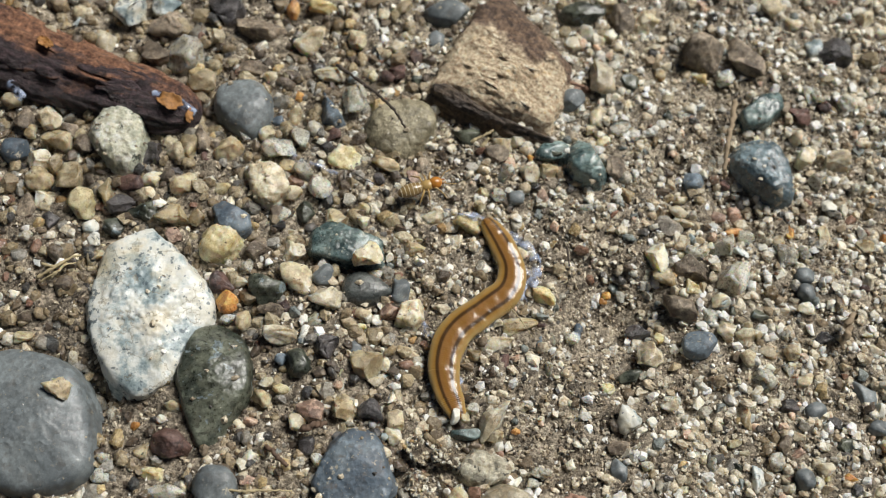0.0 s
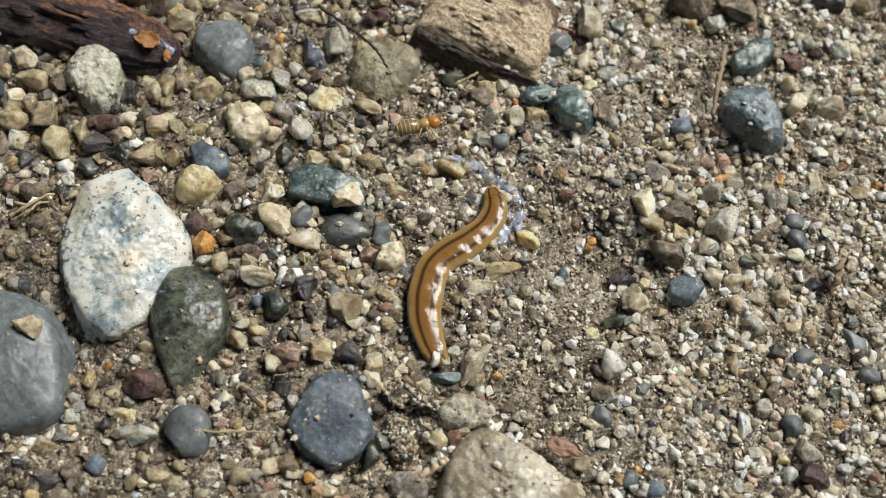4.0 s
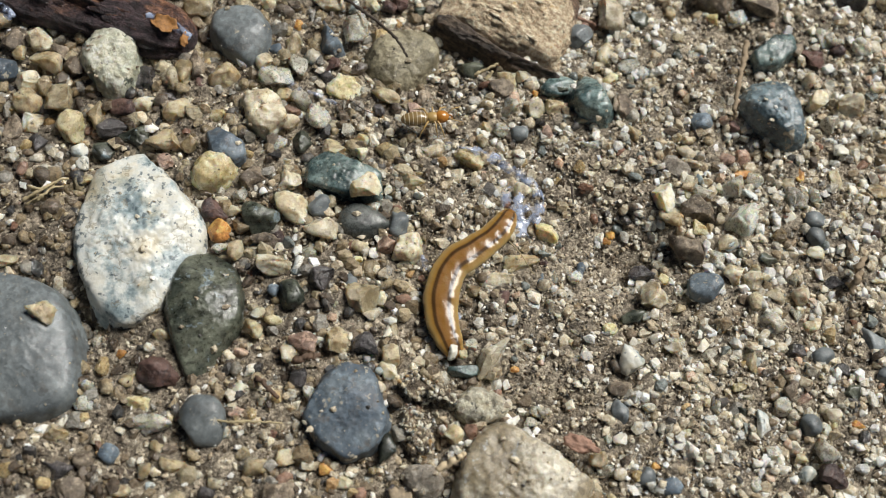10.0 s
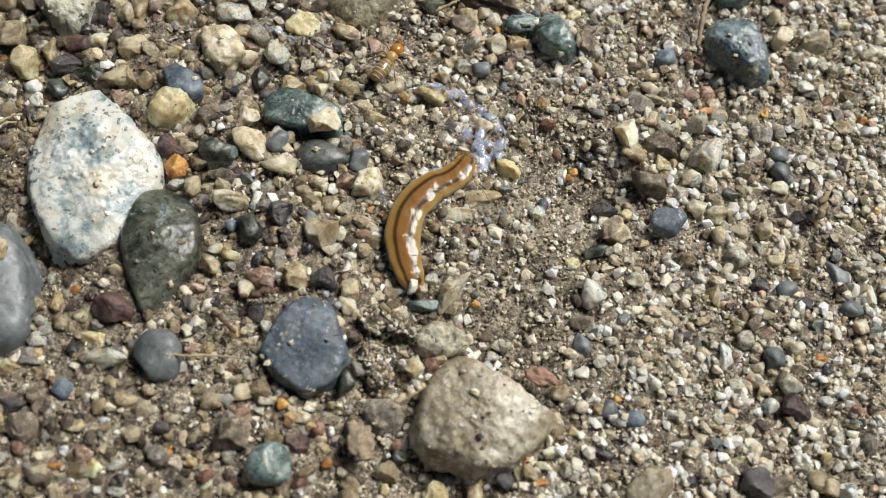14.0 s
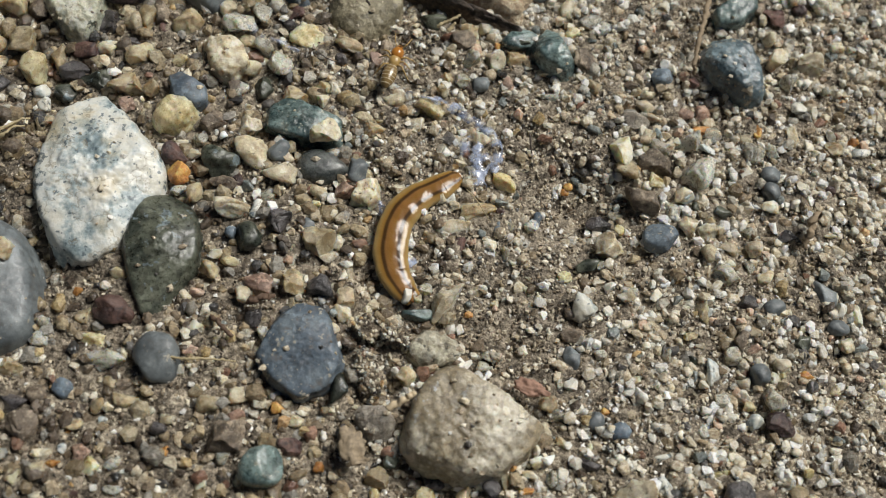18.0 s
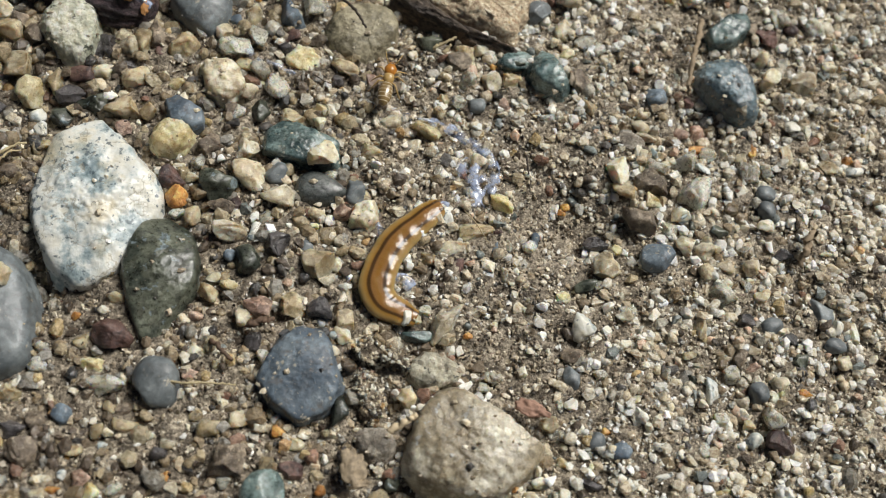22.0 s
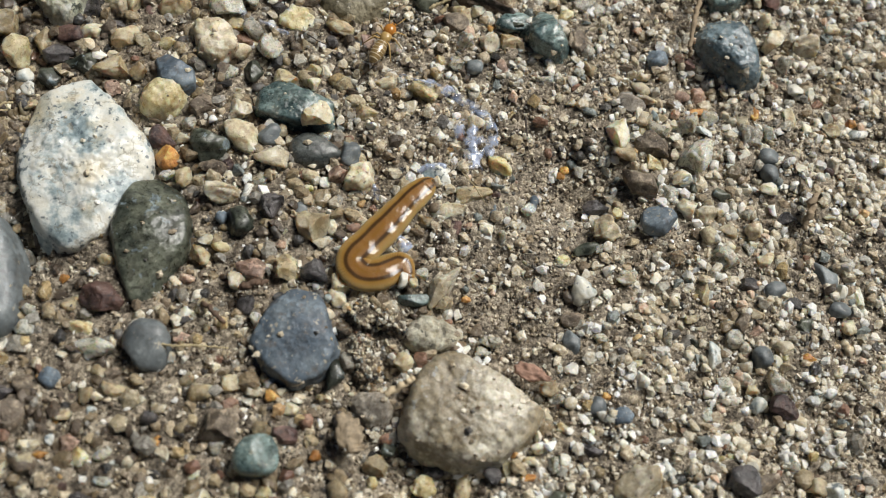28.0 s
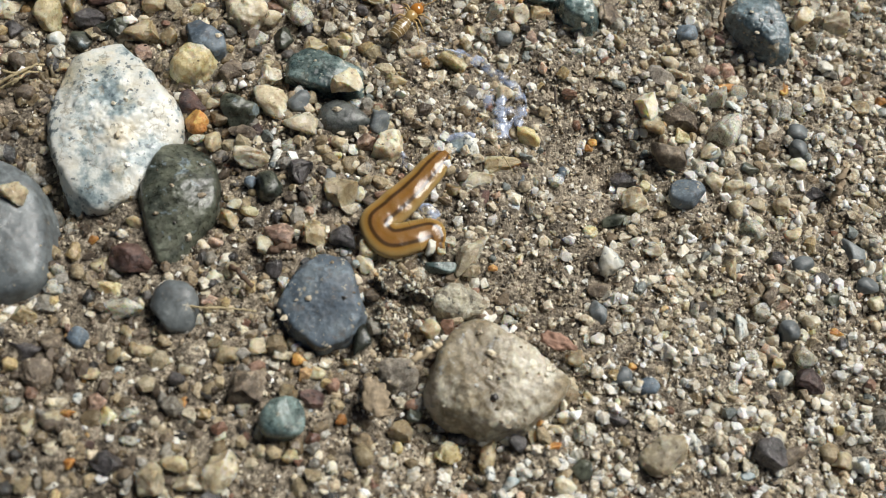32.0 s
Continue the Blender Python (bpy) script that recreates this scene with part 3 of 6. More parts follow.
def faceted(cuts, h, seed, sharp, amp, slope=(0.04, 0.28), lean=(3, 22), grain=None, crown=None):
    """A broken lump: side faces by compass angle and distance in mm, a crown of planes (compass, tilt, height share), a rough skin."""
    d, faces = BALL[6 if max(c[1] for c in cuts) > 4 else 5]
    r = np.random.default_rng(seed)
    inv = np.zeros(len(d))
    for a, b in cuts:
        tilt = math.radians(r.uniform(*lean))
        n = np.array([math.cos(math.radians(a)) * math.cos(tilt), math.sin(math.radians(a)) * math.cos(tilt), math.sin(tilt)])
        inv += np.maximum(d @ n / (b * math.cos(tilt) * 1.03 + 0.001), 0) ** sharp
    if crown is None:
        crown = [(math.degrees(r.uniform(0, 6.3)), math.degrees(r.uniform(*slope)), 0.74) for k in range(5)]
    for a, t, share in crown:
        a, t = math.radians(a), math.radians(t)
        n = np.array([math.cos(a) * math.sin(t), math.sin(a) * math.sin(t), math.cos(t)])
        inv += np.maximum(d @ n / (h * share), 0) ** sharp
    inv += np.maximum(-d[:, 2] / (h * 0.6), 0) ** sharp
    reach = inv ** (-1 / sharp)
    p = d * reach[:, None]
    q = p * np.array(grain) if grain else p
    p = p + d * (rough_field(q, 0.3, seed, 4) * amp + rough_field(q, 1.5, seed + 50, 3) * amp * 0.4)[:, None]
    return p * MM, faces


SHARP = {"B": 30.0, "I": 11.0, "L": 13.0, "W": 34.0, "K": 5.0, "G": 12.0, "Y": 7.0, "T": 11.0, "F": 8.0, "H": 8.0, "U": 9.0, "S": 8.0}
SKIN = {"L": 0.36, "K": 0.06, "W": 0.36, "V": 0.15, "C": 0.4, "E": 0.28, "G": 0.14, "F": 0.35, "U": 0.25, "B": 0.17}


def rock(kind, x, y, h, cuts, crown=None, label=""):
    ROCKS[0] += 1
    mat, tone, usual = STONE[kind]
    size = sum(c[1] for c in cuts) / len(cuts)
    p, faces = faceted(cuts, h, ROCKS[0], SHARP.get(kind, 20.0), SKIN.get(kind, 0.3), crown=crown)
    ob = new("rock" if size > 4 else "stone", mesh_from("stone", p, faces, mat))
    ob.location = (x * MM, y * MM, (float(ground_height(x, y)) + h * 0.06) * MM)
    FOOT.append((x, y, size * 0.9))
    for _ in range(3 if kind == "L" else 1):
        TOPS.append(p / MM + np.array([x, y, ob.location.z / MM]))
    return tagged(ob, label or usual, "rock" if size > 4 else "stone", "larger stones")


def chunk(name, label, mat, x, y, h, turn, cuts, sharp=16.0, amp=0.7, slope=(0.0, 0.1), crown=None):
    """A broken piece of wood whose grain runs along its own x axis."""
    ROCKS[0] += 1
    p, faces = faceted([(a - turn, b) for a, b in cuts], h, ROCKS[0], sharp, amp, slope, (14, 34), (0.6, 1.3, 1.3), crown and [(a - turn, b, c) for a, b, c in crown])
    ob = new(name, mesh_from(name, p, faces, mat))
    ob.matrix_world = pose(x * MM, y * MM, (float(ground_height(x, y)) + h * 0.08) * MM, 0, 0, turn)
    FOOT.append((x, y, 0.8 * sum(c[1] for c in cuts) / len(cuts)))
    if h > 3.5:
        r = np.random.default_rng(31)
        for k in range(7):
            far = np.array([r.uniform(-0.75, 0.75) * 6.5, r.uniform(-0.8, 0.8) * 4.2])
            near = np.argmin(((p[:, :2] / MM - far) ** 2).sum(1) - p[:, 2] / MM * 3)
            d, f = BALL[3]
            q = d * np.array([r.uniform(0.6, 1.8), r.uniform(0.2, 0.45), 0.1])
            q += d * (rough_field(q, 0.9, 400 + k, 3) * 0.16)[:, None]
            chip = part("splinter", mesh_from("splinter", q * MM, f, mat), ob)
            chip.matrix_basis = Matrix.Translation(Vector(p[near]) - Vector((0, 0, 0.05 * MM))) @ pose(0, 0, 0, r.uniform(-4, 4), r.uniform(-3, 3), r.uniform(-14, 14))
    return tagged(ob, label, "wood")


def pebble(kind, x, y, length, width, turn, z):
    seed = len(FOOT) + 3
    mat, tone, label = STONE[kind]
    d, faces = BALL[4 if length > 2.4 else 3]
    r = np.random.default_rng(seed)
    crumbly = kind in "ACTNLWQYPOVRD"
    power = r.uniform(2.2, 3.0)
    p = d * ((np.abs(d) ** power).sum(1) ** (-1 / power))[:, None] * 1.06
    for k in range(r.integers(9, 15) if crumbly else 4):
        n = r.normal(size=3)
        n /= np.linalg.norm(n)
        p -= n * np.maximum(p @ n - r.uniform(0.5 if crumbly else 0.75, 0.92), 0)[:, None]
    p += d * (rough_field(d, 1.0, seed, 3) * (0.2 if crumbly else 0.02 if kind == "K" else 0.08) + rough_field(d, 4.0, seed + 9, 2) * (0.2 if kind == "A" else 0.05 if crumbly else 0.015))[:, None]
    p *= np.array([length / 2, width / 2, min(length, width) * r.uniform(0.36, 0.46)])
    ob = new("pebble", mesh_from("pebble", p * MM, faces, mat))
    ob.matrix_world = pose(x * MM, y * MM, (z + 0.9 * float(hollow(x, y))) * MM, r.uniform(-12, 12), r.uniform(-12, 12), turn)
    FOOT.append((x, y, (length + width) / 4))
    if kind == "A":
        CLUMPS.append((ob, p))
    if length < 1.9:
        ob.name = "mineral_grain"
        return tagged(ob, label.replace("pebble", "grain"), "grain", tone + " grains")
    return tagged(ob, label, "pebble", tone + " pebbles")


# ---- ground ----
def build_ground():
    fx = np.arange(-60, 76.1, 0.45)
    fy = np.arange(-14, 98.1, 0.45)
    far = np.array([4, 12, 30, 80, 200, 600, 2000, 8000, 40000])
    gx = np.concatenate([(fx[0] - far)[::-1], fx, fx[-1] + far])
    gy = np.concatenate([(fy[0] - far)[::-1], fy, fy[-1] + far])
    X, Y = np.meshgrid(gx, gy)
    Z = ground_height(X, Y) + 0.36
    inner = (np.abs(X - 8) < 75) & (np.abs(Y - 42) < 62)
    jit = np.array([noise.fractal(Vector((a * 0.6, b * 0.6, 0)), 0.7, 2.1, 4) for a, b in zip(X[inner], Y[inner])])
    Z[inner] += jit * 0.35
    n, m = len(gy), len(gx)
    i = (np.arange(n - 1)[:, None] * m + np.arange(m - 1)).ravel()
    faces = np.stack([i, i + 1, i + m + 1, i + m], 1)
    ob = new("ground", mesh_from("ground", np.stack([X.ravel(), Y.ravel(), Z.ravel()], 1) * MM, faces, SOIL))
    return tagged(ob, "damp brown sandy soil strewn with gravel", "ground", kind="structure")


build_ground()

# ---- the larger stones ----
rock("W", -24.2, 39.7, 4.4, [(-149, 6.32), (-124, 7.74), (-72, 8.31), (-34, 6.77), (-22, 6.36), (12, 6.6), (41, 6.48), (53, 6.94), (115, 8.72), (139, 7.44), (169, 6.22), (-167, 5.99)], [(80, 11, 0.8), (-105, 13, 0.8), (-20, 24, 0.86), (165, 20, 0.9)], label="white quartz rock with grey clouds and rusty stains")
rock("V", -17.1, 32.7, 3.3, [(-155, 3.79), (-110, 6.72), (-30, 3.97), (-2, 3.68), (19, 4.07), (64, 5.28), (109, 5.44), (152, 4.17), (164, 3.76), (-168, 3.63)], [(170, 9, 0.78), (5, 16, 0.8), (60, 24, 0.88), (-80, 16, 0.8)], label="dark green grey serpentine rock with a wet sheen")
rock("G", -34.4, 28.1, 4.6, [(-155, 6.35), (-121, 6.69), (-95, 7.1), (-76, 7.64), (-48, 8.13), (-3, 6.97), (14, 6.38), (33, 6.34), (69, 6.96), (89, 7.27), (133, 7.88), (171, 7.1)])
rock("S", -28.9, 59.4, 3.8, [(-163, 3.33), (-137, 3.24), (-110, 4.05), (-32, 3.77), (-6, 3.12), (21, 3.19), (51, 3.92), (114, 3.98), (149, 3.64)])
rock("C", -12.9, 54.1, 2.7, [(-165, 2.1), (-116, 2.4), (-43, 2.6), (20, 2.2), (62, 2.3), (104, 2.5)], [(60, 8, 0.74), (-100, 10, 0.76), (170, 14, 0.8)], label="cream white stone with dark streaks")
rock("G", -16.0, 63.5, 3.4, [(-145, 3.16), (-113, 3.44), (-44, 3.6), (1, 3.23), (33, 3.21), (87, 3.25), (119, 3.37), (172, 3.31)], [(110, 10, 0.74), (-30, 24, 0.84), (-120, 30, 0.9)], label="dark grey damp stone beside the rotten branch")
rock("U", 0.8, 61.6, 3.0, [(-137, 4.1), (-105, 3.91), (-52, 3.66), (-16, 3.92), (25, 4.32), (79, 3.9), (108, 3.39), (140, 3.55), (-172, 3.92)], [(100, 8, 0.76), (-80, 16, 0.82), (190, 18, 0.85)])
rock("B", -6.8, 63.0, 3.0, [(-97, 1.81), (-37, 1.9), (31, 0.98), (36, 1.1), (180, 1.0)])
rock("E", 20.8, 57.1, 3.6, [(-176, 2.5), (-139, 2.08), (-114, 2.23), (-35, 2.92), (25, 1.9), (74, 2.67), (139, 2.65)], [(120, 24, 0.74), (-10, 26, 0.78), (-100, 20, 0.78)])
rock("I", 40.1, 56.6, 4.4, [(-131, 2.35), (-122, 2.4), (-80, 4.1), (1, 3.14), (26, 3.5), (83, 3.86), (128, 3.96), (171, 3.62)], [(120, 20, 0.72), (20, 24, 0.78), (-60, 8, 0.66)], label="blue wet rock with a ridge, dusted with sand")
rock("E", -4.6, 47.2, 2.6, [(-107, 2.06), (-85, 2.5), (0, 3.92), (68, 2.11), (116, 3.12), (177, 3.91)])
rock("K", -2.4, 42.5, 3.4, [(-156, 2.65), (-99, 2.13), (-64, 2.1), (-49, 2.47), (52, 2.18), (59, 2.0), (103, 2.3), (161, 2.65)])
rock("C", 2.2, 39.5, 3.2, [(-106, 1.65), (-40, 1.59), (12, 1.6), (94, 1.65), (164, 1.47)])
rock("Y", -17.4, 47.4, 3.8, [(-160, 2.53), (-113, 2.54), (-71, 2.31), (-25, 2.36), (19, 2.52), (79, 2.44), (115, 2.31), (160, 2.4)])
rock("B", -16.5, 49.7, 3.0, [(-161, 1.78), (-110, 1.78), (-51, 2.3), (10, 1.93), (63, 1.73), (107, 2.11)])
rock("B", -3.0, 23.7, 4.2, [(-147, 4.36), (-119, 4.65), (-65, 4.81), (-33, 4.51), (15, 3.7), (35, 3.7), (85, 4.5), (130, 3.9), (160, 3.3)], [(75, 17, 0.78), (-75, 11, 0.74), (20, 22, 0.84), (-165, 18, 0.8)], label="blue grey basalt rock with broken faces, dusted with sand")
rock("L", 12.9, 17.1, 4.0, [(-166, 6.35), (-118, 5.4), (-101, 5.07), (-75, 5.38), (-53, 5.69), (-23, 6.5), (55, 4.5), (64, 4.7), (105, 5.83), (141, 5.67), (162, 5.56)], [(120, 8, 0.76), (-50, 13, 0.78), (-130, 16, 0.84), (20, 15, 0.8)], label="buff translucent quartz sandstone rock with a pointed end")
rock("F", 9.5, 24.2, 3.4, [(-147, 2.63), (-106, 2.18), (-66, 1.98), (-6, 2.52), (49, 2.36), (86, 2.07), (136, 2.24)])
rock("H", 4.3, 17.0, 3.3, [(-130, 1.78), (-80, 1.86), (-22, 2.04), (30, 1.85), (85, 1.8), (127, 2.03), (-168, 1.74)])
rock("E", 41.1, 64.4, 3.5, [(-160, 2.84), (-90, 2.3), (-43, 1.54), (8, 2.67), (100, 2.15), (130, 1.47)])

# ---- gravel, stone by stone ----
pebble("T", -40.9, 63.5, 2.3, 2.1, 3, -0.4)
pebble("C", -36.8, 61.5, 2.9, 2.8, 28, -0.3)
pebble("N", -39.5, 61.1, 2.3, 2.8, 3, -0.3)
pebble("T", -38.5, 60.0, 1.7, 1.7, 3, -0.4)
pebble("T", -35.5, 58.9, 3.2, 2.8, -39, -0.2)
pebble("N", -34.4, 60.1, 2.0, 2.1, 3, -0.4)
pebble("N", -32.8, 58.4, 2.3, 3.4, 3, -0.3)
pebble("B", -39.8, 57.6, 2.8, 2.9, 3, -0.3)
pebble("C", -36.7, 56.2, 3.6, 2.3, -8, -0.3)
pebble("T", -36.7, 54.3, 2.9, 3.0, 3, -0.2)
pebble("T", -33.7, 54.4, 3.9, 3.4, -39, -0.1)
pebble("Y", -31.9, 51.6, 3.0, 3.4, 3, -0.1)
pebble("C", -35.8, 52.0, 2.9, 2.6, 39, -0.3)
pebble("N", -37.6, 51.0, 2.2, 2.9, 3, -0.3)
pebble("D", -35.2, 49.7, 2.2, 2.3, 3, -0.3)
pebble("T", -29.7, 52.9, 2.0, 3.3, 3, -0.3)
pebble("W", -30.9, 49.0, 1.6, 1.7, 3, -0.4)
pebble("V", -28.6, 49.1, 2.0, 2.1, 3, -0.4)
pebble("V", -25.7, 50.8, 2.9, 2.5, 3, -0.3)
pebble("D", -27.8, 51.6, 3.4, 2.4, 3, -0.3)
pebble("R", -27.1, 54.0, 3.0, 1.7, 3, -0.4)
pebble("C", -25.0, 54.5, 2.2, 2.0, 3, -0.4)
pebble("C", -23.1, 57.6, 2.4, 2.6, 3, -0.3)
pebble("T", -21.4, 58.1, 2.0, 3.4, 3, -0.3)
pebble("D", -22.6, 55.7, 2.8, 1.5, 3, -0.5)
pebble("T", -21.5, 54.0, 3.3, 2.7, 3, -0.3)
pebble("T", -22.4, 50.3, 3.5, 4.0, 3, -0.0)
pebble("N", -18.0, 50.3, 2.3, 1.9, 3, -0.4)
pebble("Y", -17.9, 53.4, 2.4, 1.7, 3, -0.4)
pebble("C", -19.2, 54.7, 1.6, 1.2, 3, -0.5)
pebble("W", -19.3, 51.8, 1.4, 1.3, 3, -0.5)
pebble("T", -20.0, 50.2, 2.0, 2.3, 3, -0.3)
pebble("T", -17.3, 58.2, 3.0, 3.1, 3, -0.2)
pebble("R", -19.3, 56.9, 1.7, 2.4, 3, -0.4)
pebble("N", -20.4, 59.5, 2.0, 3.4, 3, -0.3)
pebble("C", -7.0, 67.6, 3.2, 2.0, 4, -0.4)
pebble("Q", -4.3, 64.9, 3.4, 4.3, 3, -0.1)
pebble("C", -13.3, 60.5, 2.0, 2.6, 3, -0.3)
pebble("B", -12.5, 61.8, 1.7, 1.4, 3, -0.5)
pebble("C", -13.3, 62.5, 1.2, 1.4, 3, -0.5)
pebble("T", -10.7, 62.5, 2.5, 3.0, 3, -0.3)
pebble("O", -10.3, 65.0, 1.8, 1.4, 3, -0.5)
pebble("Q", -11.9, 58.4, 3.8, 3.4, -30, -0.1)
pebble("Q", -9.7, 60.0, 2.1, 2.6, 3, -0.3)
pebble("T", -11.0, 56.3, 1.9, 1.8, 3, -0.4)
pebble("Q", -9.4, 56.0, 2.2, 2.4, 3, -0.3)
pebble("Y", -5.0, 57.6, 2.8, 3.7, 80, -0.3)
pebble("T", -0.4, 57.1, 3.1, 1.7, -25, -0.4)
pebble("R", -6.4, 60.2, 1.9, 1.9, 3, -0.4)
pebble("D", -7.0, 58.8, 1.8, 1.7, 3, -0.4)
pebble("Q", -7.8, 54.0, 2.9, 3.0, 3, -0.2)
pebble("C", -10.1, 53.3, 2.4, 2.0, 3, -0.4)
pebble("T", -5.6, 50.2, 2.8, 2.6, 3, -0.3)
pebble("T", -2.9, 51.8, 2.3, 1.7, 3, -0.4)
pebble("C", -2.8, 50.0, 1.4, 1.6, 3, -0.4)
pebble("D", -1.2, 55.4, 1.2, 1.7, 3, -0.5)
pebble("N", 3.2, 57.0, 1.7, 1.9, 3, -0.4)
pebble("P", 2.1, 55.4, 1.7, 1.6, 3, -0.4)
pebble("C", -10.4, 48.8, 1.7, 1.0, 3, -0.5)
pebble("C", -12.6, 49.7, 1.4, 1.0, 3, -0.5)
pebble("V", -8.9, 51.1, 2.4, 2.1, 3, -0.4)
pebble("Q", -11.2, 50.7, 1.5, 2.0, 3, -0.4)
pebble("R", -0.8, 67.8, 2.2, 1.9, 4, -0.4)
pebble("C", -2.2, 68.0, 1.3, 1.2, 4, -0.5)
pebble("T", -36.2, 36.8, 2.8, 1.3, 3, -0.5)
pebble("T", -31.5, 31.0, 3.1, 2.7, 2, 3.3)
pebble("T", -29.9, 45.8, 2.0, 1.3, 3, -0.5)
pebble("R", -17.0, 43.0, 2.5, 2.5, 3, -0.3)
pebble("O", -16.2, 41.1, 2.3, 2.4, 3, -0.3)
pebble("T", -20.9, 30.1, 2.4, 1.6, 2, -0.4)
pebble("N", -13.5, 47.0, 3.4, 2.7, 3, -0.3)
pebble("C", -10.0, 46.3, 2.7, 2.7, 3, -0.3)
pebble("C", -9.3, 43.5, 4.2, 2.8, -19, -0.2)
pebble("G", -6.7, 44.0, 2.2, 2.2, 3, -0.3)
pebble("V", -12.5, 42.2, 3.7, 3.2, 3, -0.1)
pebble("N", -11.8, 40.2, 2.9, 2.2, 3, -0.3)
pebble("R", -10.4, 40.6, 1.4, 1.6, 3, -0.4)
pebble("C", -6.2, 41.7, 2.8, 3.7, 80, -0.2)
pebble("G", 1.1, 42.4, 2.0, 2.5, 3, -0.3)
pebble("P", 0.2, 40.1, 2.0, 2.3, 3, -0.3)
pebble("C", -10.9, 37.6, 4.3, 2.3, -8, -0.3)
pebble("W", -8.2, 37.5, 1.9, 1.8, 3, -0.4)
pebble("Q", -7.3, 38.9, 2.2, 1.8, 3, -0.4)
pebble("T", -6.1, 38.4, 1.8, 1.1, 3, -0.5)
pebble("Y", -2.7, 38.5, 1.4, 1.0, 3, -0.5)
pebble("D", -6.1, 36.1, 2.8, 3.1, 2, -0.1)
pebble("T", -2.0, 34.4, 4.4, 3.3, 64, -0.1)
pebble("C", -0.2, 34.6, 1.0, 1.6, 2, -0.5)
pebble("Y", -4.3, 34.0, 1.2, 2.1, 2, -0.5)
pebble("B", -10.6, 34.9, 1.3, 1.3, 2, -0.5)
pebble("V", -8.8, 34.3, 3.4, 2.8, 2, -0.2)
pebble("C", -11.7, 32.5, 1.9, 1.2, 2, -0.5)
pebble("Y", -10.4, 32.0, 1.7, 1.4, 2, -0.4)
pebble("N", -6.6, 33.6, 2.0, 1.2, 2, -0.5)
pebble("C", -4.4, 32.0, 0.8, 1.7, 2, -0.6)
pebble("N", -5.5, 32.2, 1.1, 2.1, 2, -0.5)
pebble("T", -12.4, 30.9, 2.2, 2.0, 2, -0.3)
pebble("G", -3.3, 36.1, 1.4, 1.5, 2, -0.4)
pebble("C", -2.4, 45.4, 3.2, 3.1, 3, 1.6)
pebble("T", 2.3, 47.0, 3.0, 2.2, 3, -0.3)
pebble("C", -15.1, 43.2, 2.0, 1.1, 3, -0.5)
pebble("Q", -14.7, 45.0, 1.6, 1.5, 3, -0.4)
pebble("Q", -1.4, 43.8, 1.7, 1.5, 3, -0.4)
pebble("T", -14.5, 39.2, 1.8, 2.8, 3, -0.4)
pebble("Q", -16.1, 39.1, 1.8, 1.3, 3, -0.5)
pebble("T", 3.0, 48.2, 1.2, 0.9, 3, -0.6)
pebble("W", -29.0, 29.7, 1.7, 1.1, 2, -0.5)
pebble("O", -24.3, 28.0, 1.1, 0.9, 2, -0.5)
pebble("T", -23.1, 25.7, 1.9, 1.8, 2, -0.4)
pebble("R", -20.5, 25.9, 3.0, 3.7, 67, -0.1)
pebble("Y", -21.9, 23.2, 3.0, 1.5, -8, -0.4)
pebble("Q", -20.9, 21.4, 4.1, 2.2, -18, -0.3)
pebble("Q", -27.0, 23.1, 2.1, 1.4, 2, -0.4)
pebble("T", -29.2, 20.3, 2.6, 1.9, 2, -0.3)
pebble("G", -16.0, 21.7, 4.0, 4.5, 2, 0.1)
pebble("T", -19.9, 19.3, 1.3, 1.4, 2, -0.4)
pebble("N", -18.7, 19.1, 1.6, 1.5, 2, -0.4)
pebble("T", -18.0, 17.7, 2.9, 1.6, -18, -0.4)
pebble("N", -27.2, 14.8, 3.1, 3.1, 2, -0.0)
pebble("R", -30.3, 14.6, 1.4, 1.1, 2, -0.5)
pebble("W", -28.2, 15.5, 1.0, 1.0, 2, -0.5)
pebble("T", -21.0, 17.2, 1.6, 1.8, 2, -0.4)
pebble("C", -14.5, 16.3, 1.7, 1.3, 2, -0.4)
pebble("D", -15.2, 15.2, 2.1, 2.0, 2, -0.3)
pebble("D", -28.7, 17.0, 4.2, 2.2, 2, -0.3)
pebble("T", -22.5, 15.3, 2.1, 1.3, 2, -0.4)
pebble("Q", -26.8, 25.0, 1.5, 1.2, 2, -0.5)
pebble("P", -7.2, 29.5, 2.6, 3.4, 55, -0.2)
pebble("T", -4.3, 30.2, 3.3, 2.8, 2, -0.2)
pebble("D", -1.4, 29.8, 2.8, 2.5, 2, -0.2)
pebble("C", -8.7, 28.3, 1.8, 2.2, 2, -0.3)
pebble("T", 0.9, 28.7, 1.9, 2.9, 2, -0.3)
pebble("C", 0.6, 27.3, 1.8, 2.0, 2, -0.3)
pebble("W", -0.1, 26.9, 0.8, 0.9, 2, 0.7)
pebble("Q", -6.7, 24.9, 1.4, 1.6, 2, -0.4)
pebble("D", -7.6, 25.9, 1.6, 2.3, 2, -0.4)
pebble("C", -13.0, 25.2, 2.0, 1.7, 2, -0.4)
pebble("P", -13.0, 22.7, 2.0, 1.4, 2, -0.4)
pebble("C", -10.7, 23.9, 1.0, 1.1, 2, -0.5)
pebble("T", -11.0, 17.8, 2.3, 2.2, 2, -0.3)
pebble("T", -8.3, 18.7, 1.8, 1.7, 2, -0.4)
pebble("C", -6.4, 18.2, 1.6, 1.4, 2, -0.4)
pebble("O", -4.6, 17.8, 1.3, 1.3, 2, -0.4)
pebble("C", -3.0, 16.7, 2.1, 1.1, 2, -0.5)
pebble("V", 0.7, 19.7, 2.2, 3.2, 2, -0.3)
